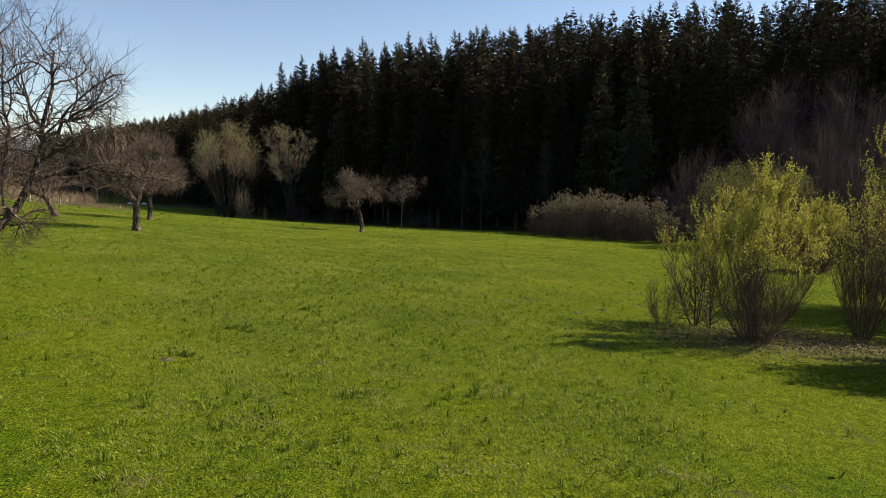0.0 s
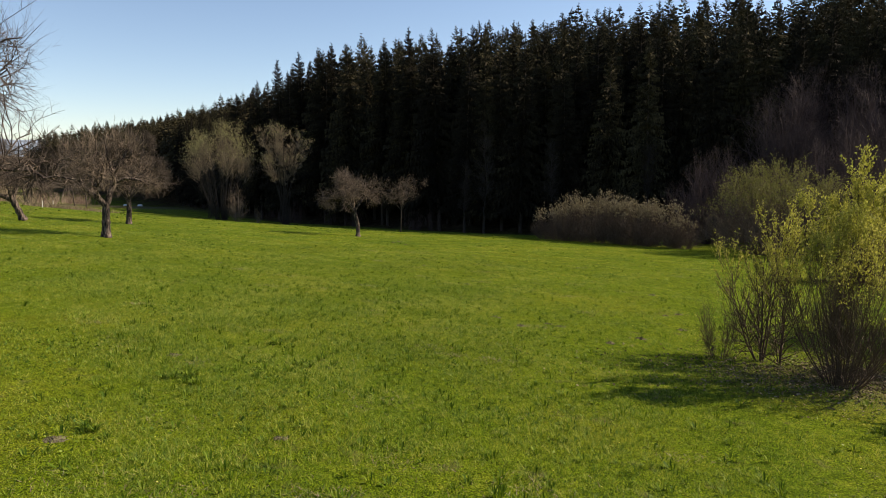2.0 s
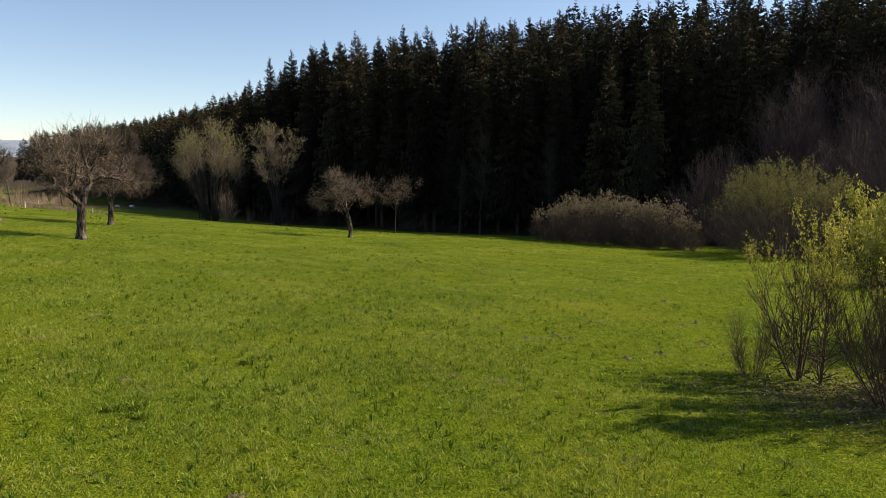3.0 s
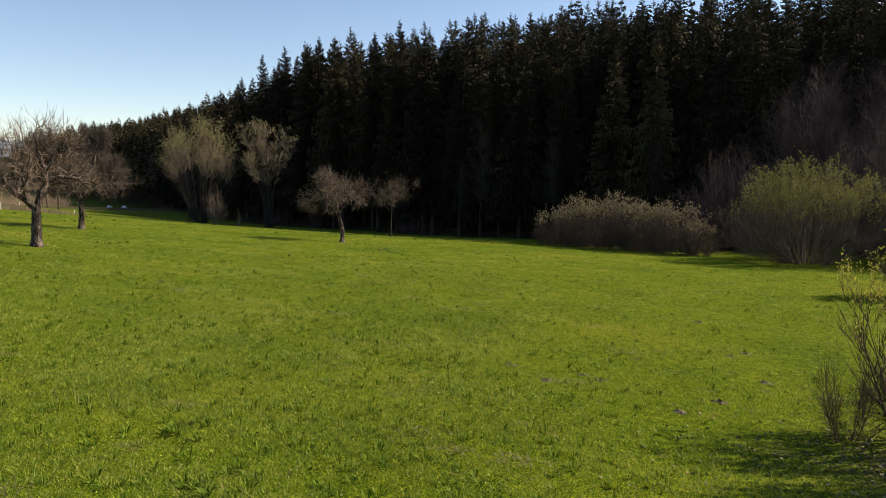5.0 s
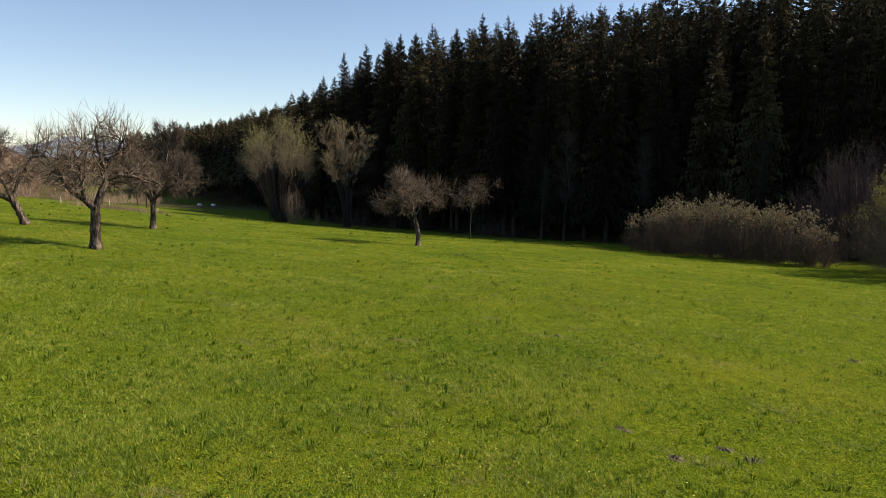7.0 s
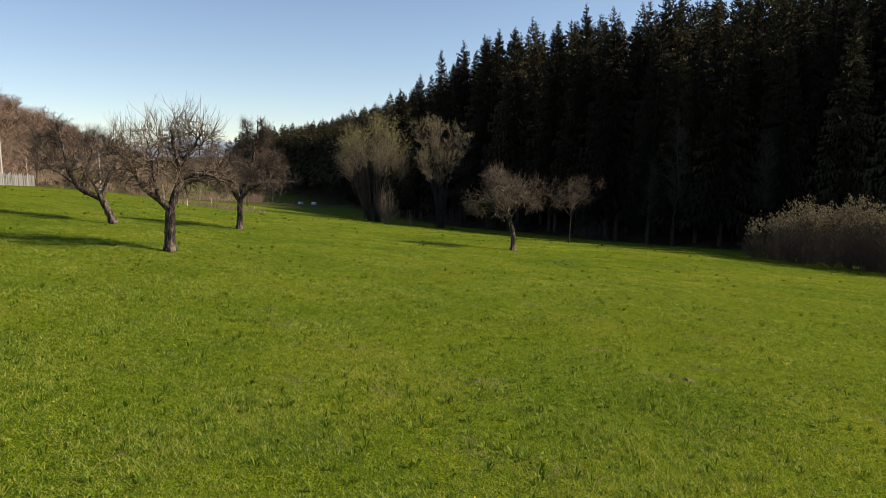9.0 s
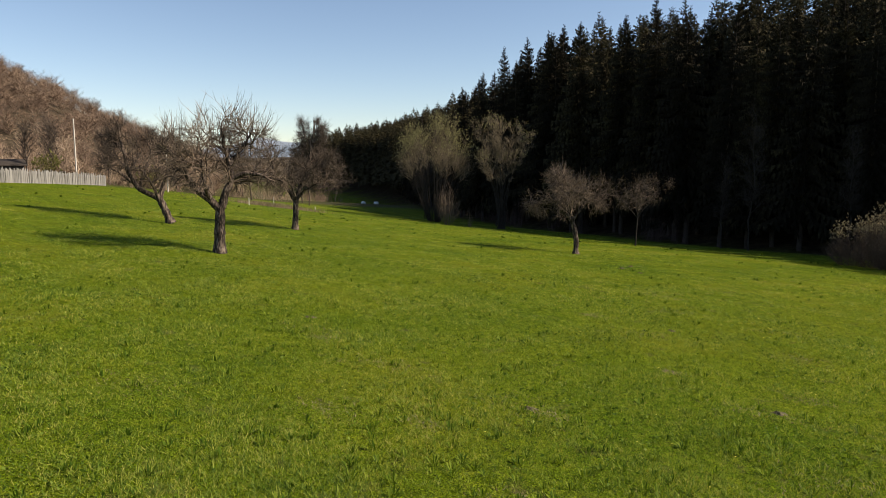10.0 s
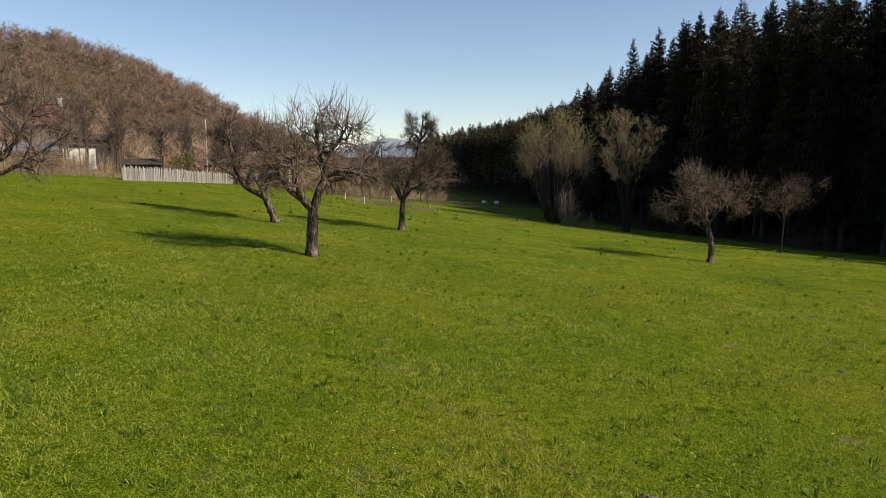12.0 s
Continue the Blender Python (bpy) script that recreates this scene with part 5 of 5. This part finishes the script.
    size = np.repeat(rg.uniform(0.5, 1.25, n // 11), 11) * np.maximum(1, dist / 40)
    base = np.stack([x + np.cos(a) * 0.03 * size, y + np.sin(a) * 0.03 * size, ground(x, y) + rumple(x, y) * np.exp(-((x + 3) ** 2 + (y - 24) ** 2) / 60.0 ** 2) - 0.01], 1)
    side = np.stack([-np.sin(a), np.cos(a), 0 * a], 1) * (0.0075 * size * np.maximum(1, dist / 12))[:, None]
    out = np.stack([np.cos(a) * q, np.sin(a) * q, 1.15 - 0.7 * q], 1) * (0.115 * size)[:, None]
    v = np.stack([base - side * 0.6, base + side * 0.6, base + out * 0.6 + side, base + out * 0.6 - side, base + out * (1, 1, 0.85)], 1).reshape(-1, 3)
    o = np.arange(n)[:, None, None] * 5
    f = (o + np.array([(0, 1, 2), (0, 2, 3), (3, 2, 4)])[None]).reshape(-1, 3)
    tagged(new("coarse_tufts", mesh_np("coarse_tufts", v, f, M_WEED)), "darker coarse tufts of grass and herbs", "grass", kind="stuff")
    # small broad leaves of clover and plantain in patches
    n = 70000
    x, y = rg.uniform(-15, 13, n), rg.uniform(5, 36, n)
    patch = np.sin(x * 0.9 + 2 * np.sin(y * 0.37)) * np.sin(y * 0.75 + 1.5 * np.sin(x * 0.5)) + rg.normal(0, 0.35, n)
    x, y = x[patch > 0.35], y[patch > 0.35]
    n = len(x)
    at = np.stack([x, y, ground(x, y) + rumple(x, y) + rg.uniform(0.02, 0.07, n)], 1)
    v, f = leaf_cards(rg, at, 0.045, np.stack([rg.normal(0, 1, n), rg.normal(0, 1, n), rg.normal(0.35, 0.3, n)], 1))
    tagged(new("clover_leaves", mesh_np("clover_leaves", v, f, M_CLOVER)), "small green broad leaves among the grass", "leaves", kind="stuff")


sward()


def weed_mesh(rg, n, length, width):
    """A tuft of arching strap leaves."""
    vs, fs, c = [], [], 0
    for i in range(n):
        a, out, h = rg.uniform(0, 6.28), rg.uniform(0.3, 1.0) * length, length * rg.uniform(0.5, 1.0)
        d, sd = np.array((math.cos(a), math.sin(a), 0)), np.array((-math.sin(a), math.cos(a), 0))
        for k, u in enumerate((0.0, 0.4, 0.75, 1.0)):
            p = d * out * u + np.array((0, 0, h * (u - 0.45 * u * u) * 1.5)) + d * 0.015
            wd = width * (0.5, 1.0, 0.8, 0.08)[k]
            vs += [p - sd * wd, p + sd * wd]
            if k:
                fs.append((c + 2 * k - 2, c + 2 * k - 1, c + 2 * k + 1, c + 2 * k))
        c += 8
    return mesh_np("leaves", np.array(vs), np.array(fs), M_WEED, True)


def weeds():
    rg = np.random.default_rng(111)
    kinds = [weed_mesh(rg, 14, 0.11, 0.007), weed_mesh(rg, 20, 0.14, 0.007), weed_mesh(rg, 12, 0.10, 0.012), weed_mesh(rg, 34, 0.15, 0.010)]
    spots = [(-3.46, 15.97, 3, 1.1), (-3.3, 16.3, 1, 1.0), (-4.13, 13.36, 3, 0.9), (-4.3, 13.2, 1, 0.9), (-4.42, 10.99, 1, 0.9), (-3.9, 13.0, 3, 0.8), (-2.6, 14.6, 1, 0.8), (-20.2, 47.0, 3, 1.2)]
    for cx, cy in ((-3.45, 16.0), (-4.15, 13.3), (-4.4, 11.0), (-2.7, 14.4)):
        for _ in range(9):
            spots.append((cx + rg.normal(0, 0.32), cy + rg.normal(0, 0.2), int(rg.integers(1, 4)), rg.uniform(0.6, 0.95)))
    while len(spots) < 295:
        x, y = rg.normal(-2, 6), rg.uniform(6, 40)
        if abs(x) < 14:
            spots.append((x, y, int(rg.integers(3)), rg.uniform(0.4, 0.85)))
    for x, y, k, s in spots:
        ob = new("weed_tuft", kinds[k])
        ob.matrix_world = Matrix.Translation((x, y, gz(x, y) + float(rumple(x, y)) - 0.01)) @ Matrix.Rotation(rg.uniform(0, 6.28), 4, "Z") @ Matrix.Diagonal((s, s, s, 1))
        tagged(ob, "dark green tuft of broad leaves in the grass", "weed", "weed tufts in the meadow")


weeds()


def molehills():
    rg = np.random.default_rng(121)
    spots = [(1.0, 20.44, 0.17), (2.31, 20.18, 0.2), (1.56, 19.61, 0.2), (2.54, 19.85, 0.2), (5.97, 22.46, 0.17), (6.46, 22.84, 0.18), (5.7, 20.28, 0.22), (4.26, 18.88, 0.2), (3.41, 18.24, 0.2), (6.82, 26.61, 0.22),
             (-4.85, 14.56, 0.2), (-3.82, 46.13, 0.2), (-2.94, 45.03, 0.25), (-3.54, 47.46, 0.2), (-1.32, 32.28, 0.2), (-4.6, 10.6, 0.2), (-2.2, 11.2, 0.18), (0.4, 26.4, 0.18), (-3.0, 24.5, 0.15), (-8.4, 27.5, 0.18)]
    for x, y, r in spots:
        n, k = 16, 5
        r *= 0.8
        vs = [(0, 0, r * 0.22)]
        for i in range(1, k + 1):
            u = i / k
            for j in range(n):
                a = 2 * math.pi * j / n
                q = r * u * rg.uniform(0.85, 1.2)
                vs.append((math.cos(a) * q * 1.2, math.sin(a) * q, r * 0.22 * (1 - u) ** 1.1 + rg.normal(0, 0.018) * (1 - u) - 0.02 * u))
        bm = bmesh.new()
        bv = [bm.verts.new(p) for p in vs]
        for j in range(n):
            bm.faces.new((bv[0], bv[1 + j], bv[1 + (j + 1) % n]))
        for i in range(k - 1):
            for j in range(n):
                a0, a1 = 1 + i * n + j, 1 + i * n + (j + 1) % n
                bm.faces.new((bv[a0], bv[a0 + n], bv[a1 + n], bv[a1]))
        me = bpy.data.meshes.new("molehill")
        bm.to_mesh(me)
        bm.free()
        me.materials.append(M_EARTH)
        ob = new("molehill", me)
        ob.matrix_world = Matrix.Translation((x, y, gz(x, y) + float(rumple(x, y)))) @ Matrix.Rotation(rg.uniform(0, 6), 4, "Z")
        tagged(ob, "small brown molehill of crumbly earth in the grass", "molehill", "molehills")


molehills()


def dandelions():
    rg = np.random.default_rng(131)
    x = np.concatenate([rg.uniform(-14, 14, 420), rg.normal(-3.2, 0.5, 24), rg.normal(-1.2, 1.5, 60), rg.uniform(-12, 10, 160)])
    y = np.concatenate([rg.uniform(6, 45, 420), rg.normal(15.8, 0.4, 24), rg.normal(17.5, 1.2, 60), rg.uniform(30, 60, 160)])
    n = len(x)
    z = ground(x, y) + rumple(x, y) + rg.uniform(0.04, 0.09, n)
    r = rg.uniform(0.006, 0.012, n) * np.maximum(1, y / 22)
    a = np.arange(6) * np.pi / 3
    ring = np.stack([np.cos(a), np.sin(a)], 1)
    v = np.zeros((n, 7, 3))
    v[:, 0] = np.stack([x, y, z + r * 0.5], 1)
    v[:, 1:, 0] = x[:, None] + r[:, None] * ring[:, 0]
    v[:, 1:, 1] = y[:, None] + r[:, None] * ring[:, 1]
    v[:, 1:, 2] = z[:, None]
    i = np.arange(n)[:, None, None] * 7
    j = np.arange(6)
    tri = np.stack([np.zeros(6, int), 1 + j, 1 + (j + 1) % 6], 1)[None]
    tagged(new("dandelions", mesh_np("dandelions", v.reshape(-1, 3), (i + tri).reshape(-1, 3), M_FLOWER)), "yellow dandelion flowers scattered over the grass", "flowers", kind="stuff")


dandelions()


def dry_things():
    """Straw along the far bank, dead leaves under the willow bushes."""
    rg = np.random.default_rng(141)
    n = 11000
    t = rg.uniform(0, 1, n)
    bank = t < 0.3
    x = np.where(bank, rg.normal(-39.0, 2.2, n), -46.5 - 5.5 * t + rg.normal(0, 1.0, n))
    y = np.where(bank, rg.normal(71.5, 1.0, n), 24 + 28 * t + rg.normal(0, 1.0, n))
    h, b = rg.uniform(0.15, 0.5, n), rg.uniform(0, 6.28, n)
    base = np.stack([x, y, ground(x, y) - 0.02], 1)
    side = np.stack([np.cos(b), np.sin(b), 0 * b], 1) * 0.018
    tip = base + np.stack([rg.normal(0, 0.12, n), rg.normal(0, 0.12, n), h], 1)
    v = np.stack([base - side, base + side, tip], 1).reshape(-1, 3)
    tagged(new("dry_grass", mesh_np("dry_grass", v, np.arange(3 * n).reshape(-1, 3), M_DRY)), "strip of pale dry grass along the bank", "grass", kind="stuff")
    n = 9000
    k = rg.integers(0, 90, n)
    cx, cy, cr = rg.normal(-1.5, 5.5, 90), 6 + 34 * rg.uniform(0, 1, 90) ** 1.3, rg.uniform(0.12, 0.5, 90)
    x, y = cx[k] + rg.normal(0, 1, n) * cr[k], cy[k] + rg.normal(0, 0.6, n) * cr[k]
    b, h = rg.uniform(0, 6.28, n), rg.uniform(0.01, 0.045, n)
    base = np.stack([x, y, ground(x, y) + rumple(x, y)], 1)
    side = np.stack([-np.sin(b), np.cos(b), 0 * b], 1) * 0.005
    tip = base + np.stack([np.cos(b) * 0.07, np.sin(b) * 0.07, h], 1)
    v = np.stack([base - side, base + side, tip], 1).reshape(-1, 3)
    tagged(new("dead_grass", mesh_np("dead_grass", v, np.arange(3 * n).reshape(-1, 3), M_DRY)), "small patches of flattened dead grass in the sward", "grass", kind="stuff")
    n = 8000
    x, y = rg.normal(7.9, 1.9, n), rg.normal(16.2, 1.0, n)
    at = np.stack([x, y, ground(x, y) + rumple(x, y) + rg.uniform(0.0, 0.03, n)], 1)
    v, f = leaf_cards(rg, at, 0.05, np.stack([rg.normal(0, 1, n), rg.normal(0, 1, n), rg.normal(0, 0.15, n)], 1))
    tagged(new("dead_leaves", mesh_np("dead_leaves", v, f, M_LITTER)), "pale dead leaves lying under the willow bushes", "leaves", kind="stuff")


dry_things()
